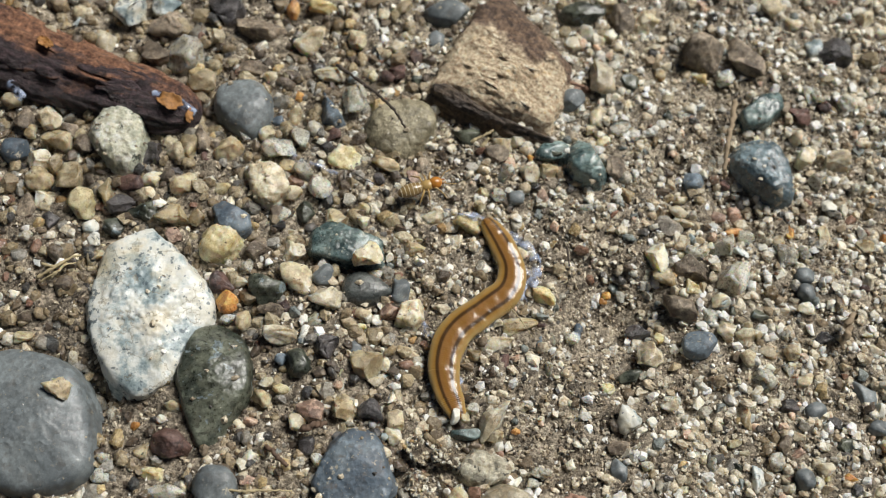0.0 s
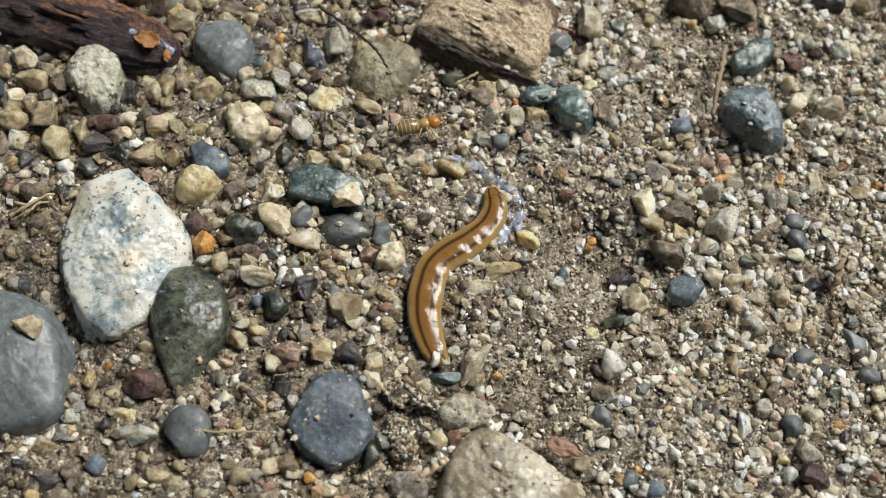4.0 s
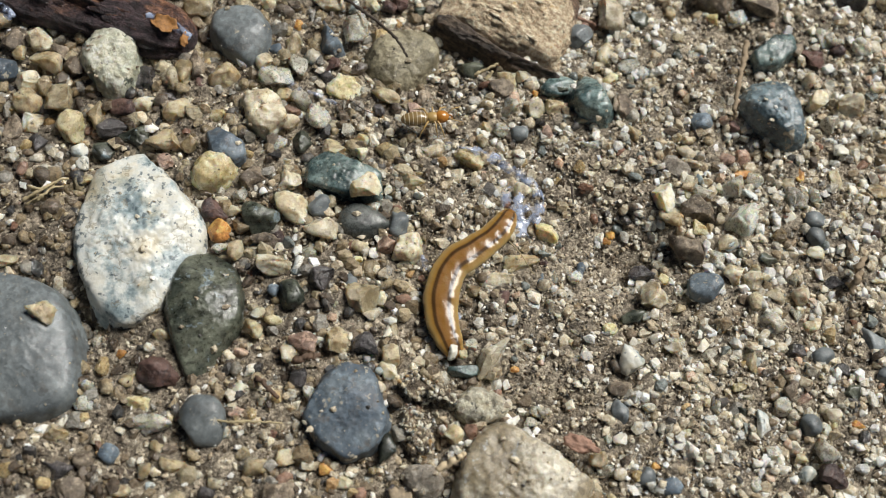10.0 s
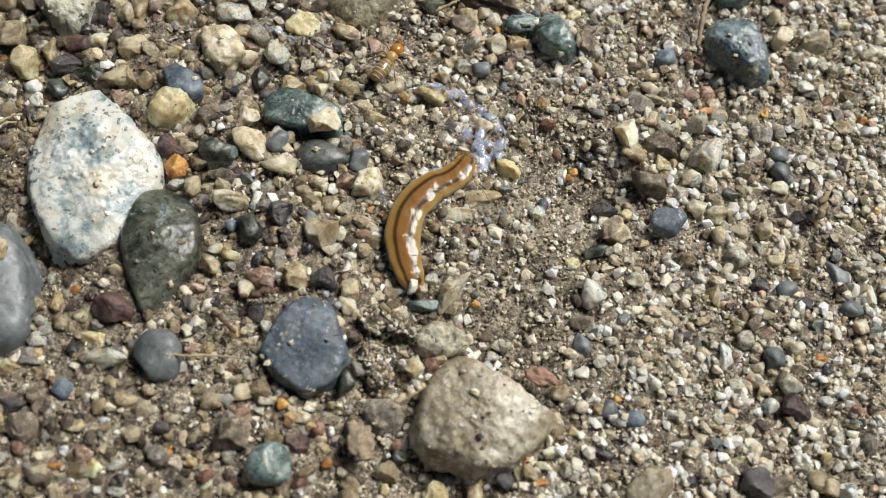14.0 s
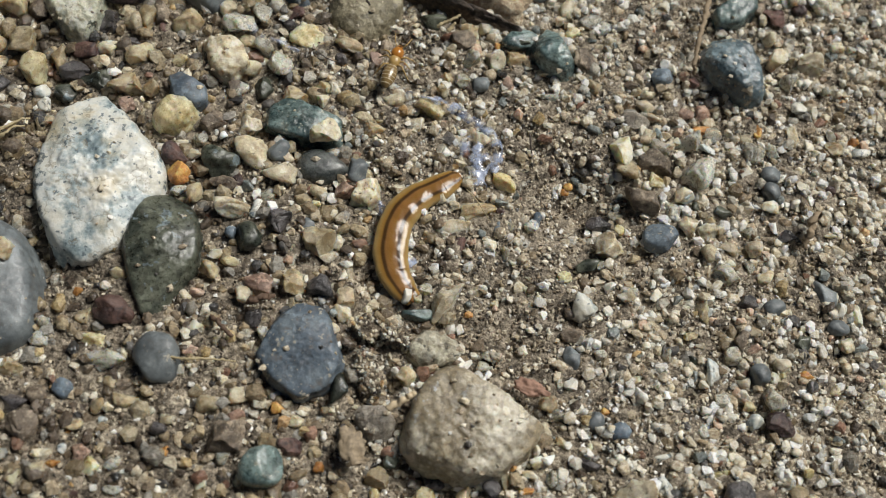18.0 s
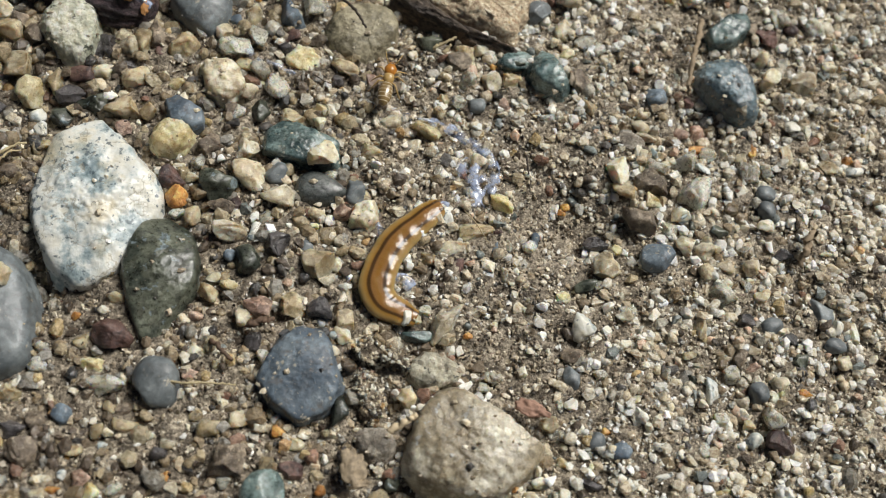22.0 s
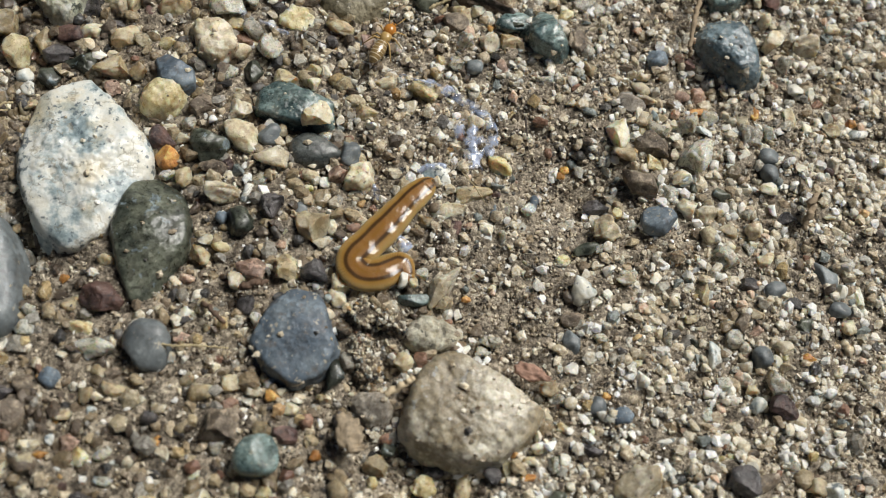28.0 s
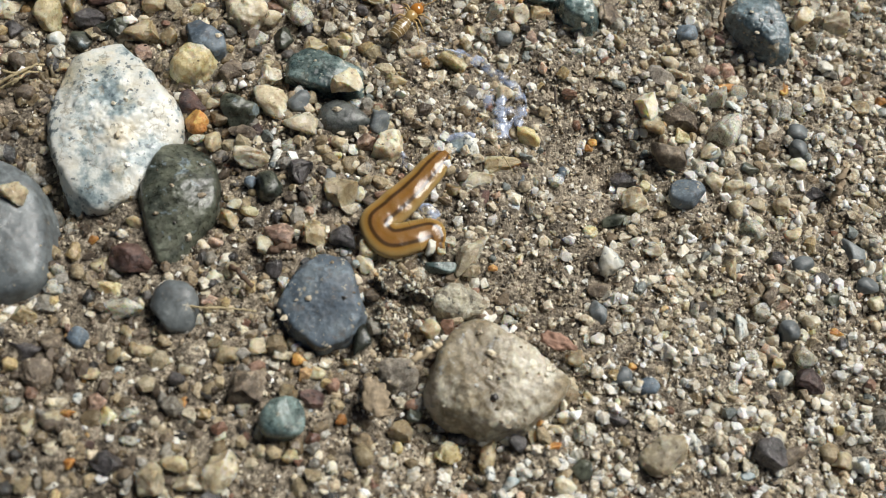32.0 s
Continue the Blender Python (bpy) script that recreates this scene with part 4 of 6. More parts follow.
pebble("A", 3.6, 20.6, 2.6, 3.2, 2, -0.2)
pebble("A", 5.7, 25.0, 3.2, 3.3, 2, -0.1)
pebble("A", 3.1, 23.0, 2.1, 2.2, 2, -0.3)
pebble("C", 23.3, 68.3, 3.3, 4.6, 4, -0.1)
pebble("C", 22.6, 63.6, 2.0, 2.9, 3, -0.4)
pebble("C", 21.8, 61.7, 1.2, 1.3, 3, -0.5)
pebble("G", 20.0, 65.4, 2.6, 2.5, 3, -0.3)
pebble("W", 12.7, 61.3, 1.1, 1.3, 3, -0.5)
pebble("T", 12.3, 59.6, 2.5, 2.1, 3, -0.4)
pebble("V", 8.1, 60.7, 2.1, 3.1, 82, -0.4)
pebble("C", 13.6, 60.1, 1.9, 1.8, 3, -0.4)
pebble("C", 15.1, 59.7, 1.0, 1.0, 3, -0.6)
pebble("C", 12.7, 58.3, 1.6, 1.2, 3, -0.5)
pebble("O", 15.1, 58.1, 1.1, 1.1, 3, -0.5)
pebble("N", 11.1, 58.4, 3.1, 2.2, 3, -0.4)
pebble("Q", 12.5, 56.4, 2.1, 2.5, 3, -0.3)
pebble("C", 15.0, 56.3, 2.2, 2.5, 3, -0.3)
pebble("T", 16.9, 56.4, 2.8, 2.6, 3, -0.3)
pebble("Q", 11.5, 53.5, 1.9, 1.7, 3, -0.4)
pebble("G", 13.3, 53.3, 1.9, 1.5, 3, -0.5)
pebble("Y", 8.3, 49.9, 3.2, 2.4, -8, -0.3)
pebble("N", 24.3, 56.8, 3.4, 3.2, 3, -0.2)
pebble("V", 16.9, 58.7, 2.9, 2.4, 3, -0.3)
pebble("C", 22.1, 53.4, 1.7, 1.1, 3, -0.5)
pebble("Q", 20.8, 52.4, 2.5, 1.5, 3, -0.5)
pebble("C", 23.4, 49.9, 1.2, 1.2, 3, -0.5)
pebble("W", 24.9, 55.4, 1.0, 1.0, 3, -0.6)
pebble("Q", 26.7, 61.3, 1.7, 1.6, 3, -0.5)
pebble("T", 9.5, 52.4, 1.5, 1.7, 3, -0.4)
pebble("W", 29.0, 64.6, 2.2, 1.6, 3, -0.5)
pebble("V", 30.5, 63.9, 2.0, 2.2, 3, -0.4)
pebble("Q", 32.5, 64.4, 2.3, 1.6, 3, -0.5)
pebble("Y", 35.0, 69.1, 1.8, 1.9, 4, -0.4)
pebble("Q", 37.6, 69.1, 2.4, 1.9, 4, -0.4)
pebble("T", 30.2, 69.4, 1.6, 1.8, 4, -0.4)
pebble("N", 43.8, 65.3, 2.0, 2.2, 3, -0.4)
pebble("R", 48.3, 65.5, 2.0, 2.2, 3, -0.4)
pebble("Q", 47.4, 66.7, 2.4, 2.1, 3, -0.4)
pebble("R", 45.5, 64.1, 2.7, 2.3, 3, -0.4)
pebble("C", 44.9, 61.5, 2.0, 2.2, 3, -0.4)
pebble("C", 45.2, 58.6, 2.2, 2.7, -57, -0.3)
pebble("C", 48.9, 58.4, 3.3, 2.9, -14, -0.3)
pebble("Q", 46.5, 56.0, 2.0, 1.8, 3, -0.4)
pebble("B", 32.5, 55.6, 2.3, 2.2, 3, -0.4)
pebble("C", 40.3, 61.2, 1.2, 1.4, 3, -0.5)
pebble("R", 36.7, 56.4, 1.6, 1.2, 3, -0.5)
pebble("C", 31.1, 53.6, 1.7, 1.1, 3, -0.5)
pebble("W", 47.2, 53.0, 1.8, 1.5, 3, -0.5)
pebble("C", 31.2, 50.6, 2.2, 1.3, 3, -0.5)
pebble("C", 13.4, 46.6, 2.2, 2.3, 3, -0.3)
pebble("Y", 15.9, 42.3, 2.3, 2.7, 71, -0.3)
pebble("O", 22.7, 43.1, 1.2, 0.9, 3, -0.6)
pebble("C", 11.2, 36.7, 2.0, 3.8, -61, -0.3)
pebble("R", 11.5, 35.0, 1.9, 1.5, 2, -0.4)
pebble("T", 13.2, 38.8, 4.2, 2.2, 3, -0.3)
pebble("B", 15.5, 37.2, 1.1, 1.6, 2, -0.5)
pebble("Q", 16.6, 37.5, 1.1, 1.3, 3, -0.5)
pebble("Q", 18.8, 37.9, 1.6, 1.3, 3, -0.5)
pebble("B", 19.6, 39.0, 0.9, 1.2, 3, -0.5)
pebble("Q", 16.2, 34.5, 1.3, 1.4, 2, -0.4)
pebble("C", 17.1, 33.7, 0.9, 0.9, 2, -0.5)
pebble("D", 25.9, 39.3, 2.6, 1.7, 3, -0.4)
pebble("C", 26.6, 35.7, 3.7, 3.3, 2, -0.1)
pebble("V", 24.5, 33.8, 1.2, 2.5, -63, -0.5)
pebble("Q", 25.7, 33.8, 1.1, 1.4, 2, -0.5)
pebble("Y", 22.2, 32.4, 1.5, 1.3, 2, -0.5)
pebble("Y", 27.7, 38.1, 1.1, 1.1, 3, -0.5)
pebble("R", 15.7, 39.1, 1.1, 1.0, 3, -0.5)
pebble("T", 8.6, 35.7, 1.7, 1.5, 2, -0.4)
pebble("C", 28.2, 46.7, 2.7, 3.6, 3, -0.2)
pebble("T", 28.7, 44.7, 2.6, 2.0, -20, -0.4)
pebble("N", 31.6, 45.4, 3.9, 2.9, 3, -0.2)
pebble("C", 31.0, 48.7, 1.3, 1.4, 3, -0.5)
pebble("Y", 30.7, 47.5, 0.8, 1.7, 3, -0.6)
pebble("W", 32.1, 48.9, 1.1, 1.6, 3, -0.5)
pebble("Q", 32.5, 47.2, 2.5, 2.1, 3, -0.4)
pebble("Q", 36.0, 44.0, 4.3, 3.2, 50, -0.1)
pebble("C", 34.3, 41.9, 2.3, 2.0, 3, -0.4)
pebble("Y", 31.5, 43.3, 2.6, 1.7, -48, -0.4)
pebble("N", 30.2, 41.2, 4.4, 2.7, -64, -0.2)
pebble("B", 31.8, 37.1, 3.5, 2.7, 2, -0.5)
pebble("C", 34.7, 38.6, 2.2, 2.2, 3, -0.3)
pebble("C", 37.9, 38.5, 1.6, 1.2, 3, -0.5)
pebble("V", 38.1, 40.4, 2.2, 1.4, -20, -0.5)
pebble("T", 37.1, 39.4, 1.4, 1.2, 3, -0.5)
pebble("V", 35.5, 40.9, 0.9, 0.9, 3, -0.6)
pebble("O", 42.5, 49.8, 1.3, 1.9, 3, -0.5)
pebble("T", 46.1, 49.5, 1.9, 3.3, 3, -0.4)
pebble("Q", 41.8, 47.0, 3.2, 2.7, 3, -0.3)
pebble("Q", 44.1, 47.5, 1.8, 1.7, 3, -0.4)
pebble("C", 46.1, 45.1, 1.8, 1.7, 3, -0.4)
pebble("G", 43.7, 44.9, 2.3, 1.7, 3, -0.4)
pebble("D", 44.7, 38.1, 2.1, 1.6, 2, -0.4)
pebble("C", 43.5, 41.2, 2.5, 1.6, 3, -0.4)
pebble("W", 45.1, 41.6, 1.1, 1.1, 3, -0.5)
pebble("C", 48.9, 38.7, 1.9, 1.1, 2, -0.5)
pebble("C", 41.4, 36.4, 2.1, 2.1, 2, -0.3)
pebble("C", 41.0, 35.0, 1.3, 1.2, 2, -0.5)
pebble("Q", 38.1, 33.4, 2.9, 2.5, -31, -0.3)
pebble("C", 35.3, 33.3, 1.2, 1.2, 2, -0.5)
pebble("C", 38.7, 34.9, 1.3, 1.1, 2, -0.5)
pebble("R", 49.6, 43.7, 1.7, 1.2, 3, -0.5)
pebble("W", 6.7, 29.0, 1.3, 1.6, 2, 0.8)
pebble("C", 10.5, 28.9, 4.4, 2.2, 52, 0.1)
pebble("C", 10.2, 27.7, 2.7, 1.5, -19, -0.4)
pebble("Q", 8.4, 30.0, 1.3, 1.6, 2, -0.0)
pebble("T", 7.6, 29.0, 1.1, 1.0, 2, 0.3)
pebble("E", 7.8, 27.6, 2.8, 1.2, 2, -0.5)
pebble("O", 12.7, 28.0, 0.9, 0.8, 2, -0.6)
pebble("Q", 18.3, 29.2, 1.1, 0.8, 2, -0.6)
pebble("C", 15.2, 29.3, 0.9, 0.8, 2, -0.6)
pebble("W", 20.6, 30.0, 0.9, 0.7, 2, -0.6)
pebble("W", 21.5, 27.3, 0.9, 0.7, 2, -0.6)
pebble("T", 20.3, 19.5, 2.1, 1.9, 2, -0.3)
pebble("G", 24.8, 18.1, 1.7, 1.7, 2, -0.4)
pebble("Q", 15.4, 23.9, 1.7, 1.2, 2, -0.5)
pebble("G", 22.7, 24.2, 1.6, 2.3, 2, -0.4)
pebble("C", 28.2, 30.7, 2.1, 1.6, 2, -0.4)
pebble("T", 35.7, 29.7, 1.8, 2.7, 2, -0.4)
pebble("W", 36.4, 29.6, 0.8, 1.0, 2, -0.6)
pebble("D", 40.2, 30.7, 2.1, 1.9, 2, -0.4)
pebble("G", 48.0, 32.3, 2.9, 3.1, 2, -1.4)
pebble("W", 36.2, 23.4, 1.9, 2.9, 2, -0.3)
pebble("Q", 37.0, 20.6, 2.1, 1.5, 2, -0.4)
pebble("Q", 41.8, 21.1, 2.6, 2.5, 2, -0.2)
pebble("W", 39.9, 18.6, 1.8, 1.7, 2, -0.4)
pebble("R", 42.5, 18.5, 2.6, 2.4, 2, -0.2)
pebble("Y", 28.9, 22.3, 1.5, 1.0, 2, -0.5)
pebble("O", 45.6, 23.7, 1.4, 0.9, 2, -0.5)
pebble("V", 45.2, 26.7, 2.3, 1.8, 2, -0.4)
pebble("G", 40.8, 23.4, 2.0, 2.0, 2, -0.3)
pebble("Y", 43.1, 23.6, 1.1, 1.1, 2, -0.5)
pebble("T", 39.6, 20.2, 1.7, 1.3, 2, -0.4)
pebble("N", 39.3, 26.8, 1.8, 2.0, 2, -0.4)
pebble("C", 30.5, 25.7, 1.2, 0.9, 2, -0.5)
pebble("Q", 31.8, 24.8, 1.6, 1.3, 2, -0.4)
pebble("T", 34.5, 27.0, 1.7, 1.0, 2, -0.5)
pebble("C", 45.8, 28.5, 1.4, 0.9, 2, -0.5)
pebble("Q", -28.6, 12.2, 1.6, 1.8, -44, -0.4)
pebble("Y", -20.6, 11.6, 2.2, 1.8, 3, -0.3)
pebble("Q", -18.8, 12.1, 1.3, 1.7, -45, -0.4)
pebble("P", -21.8, 12.9, 2.3, 1.5, 3, -0.4)
pebble("O", -24.1, 11.7, 1.6, 1.2, 3, -0.4)
pebble("T", -27.0, 10.3, 2.0, 1.8, 3, -0.3)
pebble("R", -21.9, 9.0, 1.5, 0.8, 3, -0.5)
pebble("D", -20.0, 7.5, 2.7, 2.2, 3, -0.2)
pebble("C", -16.4, 6.7, 2.8, 3.1, 3, -0.1)
pebble("T", -14.5, 7.7, 2.3, 1.6, 3, -0.4)
pebble("C", -13.0, 6.4, 3.0, 1.5, 3, -0.4)
pebble("C", -10.4, 7.5, 3.4, 4.1, 3, 0.1)
pebble("Y", -10.8, 10.5, 1.1, 1.2, 3, -0.5)
pebble("O", -23.3, 7.4, 1.2, 1.1, 3, -0.5)
pebble("N", -9.1, 15.0, 4.0, 3.2, 4, -0.0)
pebble("E", -5.6, 12.2, 3.8, 3.6, 3, 0.1)
pebble("R", -3.1, 14.3, 2.7, 1.6, 3, -0.4)
pebble("O", -0.4, 12.6, 1.3, 1.1, 3, -0.5)
pebble("Q", -9.1, 13.2, 1.3, 1.7, 3, -0.4)
pebble("V", 6.0, 13.6, 1.6, 1.7, 3, -0.4)
pebble("T", 4.9, 11.9, 2.8, 2.0, 3, -0.3)
pebble("Y", 4.6, 10.4, 1.2, 1.2, 3, -0.4)
pebble("Y", 9.0, 10.3, 2.6, 2.3, 3, -0.2)
pebble("T", 12.7, 10.1, 3.2, 2.2, 62, -0.2)
pebble("W", 12.7, 8.5, 1.0, 1.2, 3, 1.0)
pebble("W", 14.8, 7.9, 2.1, 1.3, 23, -0.4)
pebble("W", 15.4, 9.0, 1.2, 1.4, 3, -0.4)
pebble("W", 16.2, 9.9, 0.7, 0.7, 3, -0.6)
pebble("D", 15.2, 11.3, 1.6, 1.8, 3, -0.4)
pebble("O", 17.2, 13.5, 0.9, 0.9, 3, -0.5)
pebble("O", 18.4, 11.2, 1.5, 1.2, 3, -0.4)
pebble("C", 19.4, 7.5, 2.1, 2.1, 3, -0.3)
pebble("C", 18.7, 12.8, 1.7, 1.0, 3, -0.5)
pebble("C", 19.5, 14.0, 1.9, 1.2, 3, -0.4)
pebble("V", 20.7, 9.2, 2.1, 1.8, 3, -0.3)
pebble("C", 28.5, 11.1, 3.3, 4.4, -61, 0.0)
pebble("D", 37.8, 11.4, 3.2, 3.1, 3, -0.1)
pebble("N", 39.8, 11.3, 1.7, 3.9, -62, -0.3)
pebble("W", 46.4, 10.9, 2.0, 1.9, 3, -0.3)
pebble("W", 35.9, 9.6, 1.6, 1.1, 3, -0.5)
pebble("R", 36.4, 8.4, 1.2, 0.9, 3, -0.5)
pebble("Y", 37.2, 13.9, 1.5, 0.9, 3, -0.5)
pebble("N", 35.5, 12.6, 1.4, 1.4, 3, -0.4)
pebble("T", 44.8, 11.3, 1.9, 1.7, 3, -0.4)
pebble("W", 31.0, 15.0, 2.3, 1.2, 3, -0.5)
pebble("O", -14.3, 13.3, 0.9, 0.9, 3, -0.5)
pebble("T", -0.3, 17.9, 0.8, 0.7, 4, -0.6)
pebble("W", -29.1, 75.8, 4.6, 4.4, 2, -0.1)
pebble("W", -25.6, 76.4, 2.8, 2.6, 2, -0.3)
pebble("N", -25.3, 73.9, 4.2, 3.3, 2, -0.2)
pebble("N", -26.2, 69.7, 3.2, 4.1, 2, -0.1)
pebble("Q", -23.0, 69.8, 4.3, 3.9, 54, -0.1)
pebble("T", -20.6, 66.8, 3.6, 3.3, 2, -0.2)
pebble("C", -31.9, 71.2, 2.2, 3.8, 2, -0.3)
pebble("W", -35.1, 73.8, 1.5, 1.2, 2, -0.5)
pebble("N", -15.0, 73.3, 6.7, 3.1, -5, -0.3)
pebble("D", -18.6, 76.3, 4.8, 4.3, 2, -0.1)
pebble("O", -11.4, 76.3, 1.5, 2.9, 2, -0.4)
pebble("Y", -7.8, 76.9, 3.7, 2.3, 2, -0.4)
pebble("C", -9.1, 72.2, 3.9, 3.3, 2, -0.2)
pebble("C", -4.1, 72.5, 2.5, 2.2, 2, -0.4)
pebble("C", -0.9, 75.7, 2.2, 2.1, 2, -0.4)
pebble("W", -2.1, 74.5, 1.7, 1.7, 2, -0.5)
pebble("T", 0.9, 76.6, 2.7, 2.3, 2, -0.4)
pebble("C", 0.4, 71.4, 2.4, 2.7, 2, -0.3)
pebble("C", 1.4, 73.0, 1.7, 1.8, 2, -0.4)
pebble("R", 2.4, 70.6, 1.9, 2.2, 2, -0.4)
pebble("R", 0.5, 68.5, 2.1, 2.0, 2, -0.4)
pebble("V", 2.6, 67.3, 1.8, 1.5, 2, -0.5)
pebble("N", -15.3, 68.6, 3.8, 1.9, 2, -0.4)
pebble("C", -13.4, 67.4, 2.1, 2.2, 2, -0.4)
pebble("C", -7.1, 68.1, 2.6, 2.0, 2, -0.4)
pebble("W", -4.5, 67.8, 1.6, 1.6, 2, -0.5)
pebble("G", 4.7, 72.9, 1.9, 2.3, 2, -0.4)
pebble("V", 21.7, 76.5, 5.4, 3.4, 2, -0.2)
pebble("N", 25.9, 76.0, 3.1, 3.9, 2, -0.2)
pebble("C", 29.2, 76.2, 3.2, 3.3, 2, -0.3)
pebble("C", 24.8, 74.0, 2.1, 2.0, 2, -0.4)
pebble("Q", 22.2, 74.4, 2.2, 2.0, 2, -0.4)
pebble("C", 20.5, 72.7, 2.2, 1.8, 2, -0.4)
pebble("V", 26.4, 68.0, 2.4, 2.7, 2, -0.3)
pebble("N", 35.3, 72.3, 4.6, 5.4, 60, -0.1)
pebble("N", 39.9, 71.2, 6.2, 3.5, -68, -0.2)
pebble("D", 50.3, 72.2, 3.8, 4.0, 2, -0.1)
pebble("W", 47.9, 73.1, 2.1, 2.6, 2, -0.4)
pebble("C", 54.4, 77.1, 2.6, 3.0, 2, -0.3)
pebble("C", 46.3, 76.4, 2.1, 2.0, 2, -0.4)
pebble("C", 43.6, 78.3, 2.9, 2.7, 2, -0.3)
pebble("Q", 37.2, 69.3, 2.3, 1.8, 2, -0.4)
pebble("W", 33.4, 65.0, 2.3, 1.6, 2, -0.5)
pebble("Q", 46.8, 66.6, 2.3, 2.2, 2, -0.4)
pebble("C", 56.5, 75.4, 1.9, 1.9, 2, -0.4)
pebble("T", 24.9, 78.0, 2.6, 2.0, 2, -0.4)
pebble("W", 9.8, 40.9, 3.4, 3.0, -19, -0.3)
pebble("E", 17.4, 58.9, 3.9, 2.3, 13, -0.3)
pebble("W", 23.9, 29.4, 2.5, 3.2, 3, -0.2)
pebble("Q", 28.4, 31.3, 1.8, 1.4, 3, -0.4)
pebble("Q", 18.6, 29.2, 1.2, 0.9, 3, -0.5)
pebble("Y", 22.1, 32.4, 1.4, 1.2, 3, -0.5)
pebble("Q", 37.7, 33.5, 2.5, 2.1, 3, -0.3)
pebble("Q", 15.1, 24.0, 2.0, 1.2, 3, -0.5)
pebble("W", 34.6, 42.0, 2.1, 1.5, 4, -0.4)
pebble("Q", 33.2, 40.3, 1.7, 1.9, 4, -0.4)
pebble("C", 36.6, 38.3, 1.9, 2.5, 4, -0.3)
pebble("Q", 40.6, 34.7, 1.3, 1.7, 3, -0.5)
pebble("C", 34.2, 29.9, 1.1, 0.8, 3, -0.6)
pebble("Q", 25.5, 24.5, 1.4, 1.2, 3, -0.5)
pebble("N", 22.8, 26.6, 2.2, 1.7, 3, -0.4)
pebble("G", 42.8, 30.3, 2.2, 1.8, 3, -0.4)
pebble("Q", 38.5, 25.2, 2.2, 1.9, 3, -0.3)
pebble("C", 43.0, 24.3, 1.9, 2.0, 3, -0.3)
pebble("T", 9.9, 53.8, 1.5, 1.2, -5, -0.6)
pebble("C", 15.5, 59.2, 0.9, 0.7, -16, -0.6)
pebble("W", 16.9, 49.9, 0.7, 0.7, 0, -0.6)
pebble("T", 29.8, 53.9, 1.4, 1.1, 16, -0.6)
pebble("H", 29.6, 50.2, 2.9, 1.8, -22, -0.5)
pebble("O", 22.5, 42.5, 0.9, 0.7, -21, -0.6)
pebble("B", 19.4, 38.4, 0.7, 0.9, 9, -0.6)
pebble("P", 16.4, 53.6, 1.6, 1.4, -19, -0.5)
pebble("Y", 23.2, 60.3, 1.8, 1.5, -2, -0.5)
pebble("C", 33.9, 48.2, 1.0, 1.1, 12, -0.6)
pebble("W", 52.5, 56.5, 1.0, 1.0, -22, -0.6)
pebble("Q", 50.6, 55.5, 1.2, 1.0, 7, -0.6)
pebble("Q", 44.5, 43.7, 0.9, 0.9, -12, -0.6)
pebble("Q", 40.7, 38.4, 1.2, 1.4, -23, -0.6)
pebble("C", 38.5, 36.5, 2.2, 1.7, -20, -0.5)
pebble("G", 43.5, 43.0, 1.7, 2.0, 2, -0.5)
pebble("Q", 48.6, 45.6, 1.4, 1.0, 1, -0.6)
pebble("R", 47.6, 42.6, 1.1, 0.8, -21, -0.6)
pebble("O", 49.1, 42.4, 0.7, 0.7, -10, -0.6)
pebble("O", 51.5, 43.0, 0.8, 1.2, -20, -0.6)
pebble("W", 53.3, 48.2, 2.3, 1.2, 10, -0.6)
pebble("O", 53.0, 49.4, 1.2, 1.0, 2, -0.6)
pebble("N", 52.1, 47.1, 1.2, 0.6, -22, -0.7)
pebble("T", 50.7, 48.7, 2.9, 1.8, 11, -0.5)
pebble("W", 52.2, 63.1, 1.1, 1.1, -18, -0.6)
pebble("Q", 53.8, 60.7, 1.5, 1.5, -11, -0.5)
pebble("O", 55.9, 62.3, 0.9, 0.9, 15, -0.6)
pebble("P", 15.3, 28.8, 0.7, 0.7, 15, -0.6)
pebble("C", 18.6, 32.0, 0.8, 0.7, 12, -0.6)
pebble("T", 18.2, 30.8, 1.3, 0.9, -22, -0.6)
pebble("C", 24.8, 26.7, 1.0, 0.8, 11, -0.6)
pebble("Q", 14.2, 22.9, 1.3, 1.1, 12, -0.6)
pebble("Q", 21.4, 21.7, 1.0, 1.1, 0, -0.6)
pebble("Q", 21.5, 18.5, 2.3, 1.6, -22, -0.5)
pebble("O", 25.8, 19.0, 1.0, 0.9, -11, -0.6)
pebble("Q", 26.3, 17.9, 0.9, 0.7, -23, -0.6)
pebble("B", 27.3, 17.1, 2.1, 1.9, 10, -0.4)
pebble("Q", 24.1, 16.9, 1.0, 0.7, -17, -0.6)
pebble("T", 21.7, 15.9, 1.5, 1.1, -7, -0.6)
pebble("Y", 24.4, 15.7, 0.6, 0.7, 1, -0.7)
pebble("Q", 20.8, 12.5, 1.2, 1.5, -16, -0.6)
pebble("C", 23.7, 20.5, 1.0, 0.9, 9, -0.6)
pebble("D", 24.3, 13.9, 2.6, 1.6, -18, -0.5)
pebble("W", 26.6, 13.7, 0.7, 0.7, 11, -0.6)
pebble("T", 16.5, 12.1, 1.0, 1.8, -6, -0.6)
pebble("C", 42.0, 33.3, 2.4, 2.1, 10, -0.4)
pebble("W", 43.5, 32.8, 1.1, 1.0, 18, -0.6)
pebble("W", 41.5, 30.5, 0.8, 0.7, -14, -0.6)
pebble("P", 42.2, 31.3, 0.6, 1.7, -19, -0.7)
pebble("W", 49.6, 30.5, 1.4, 1.7, 12, -0.5)
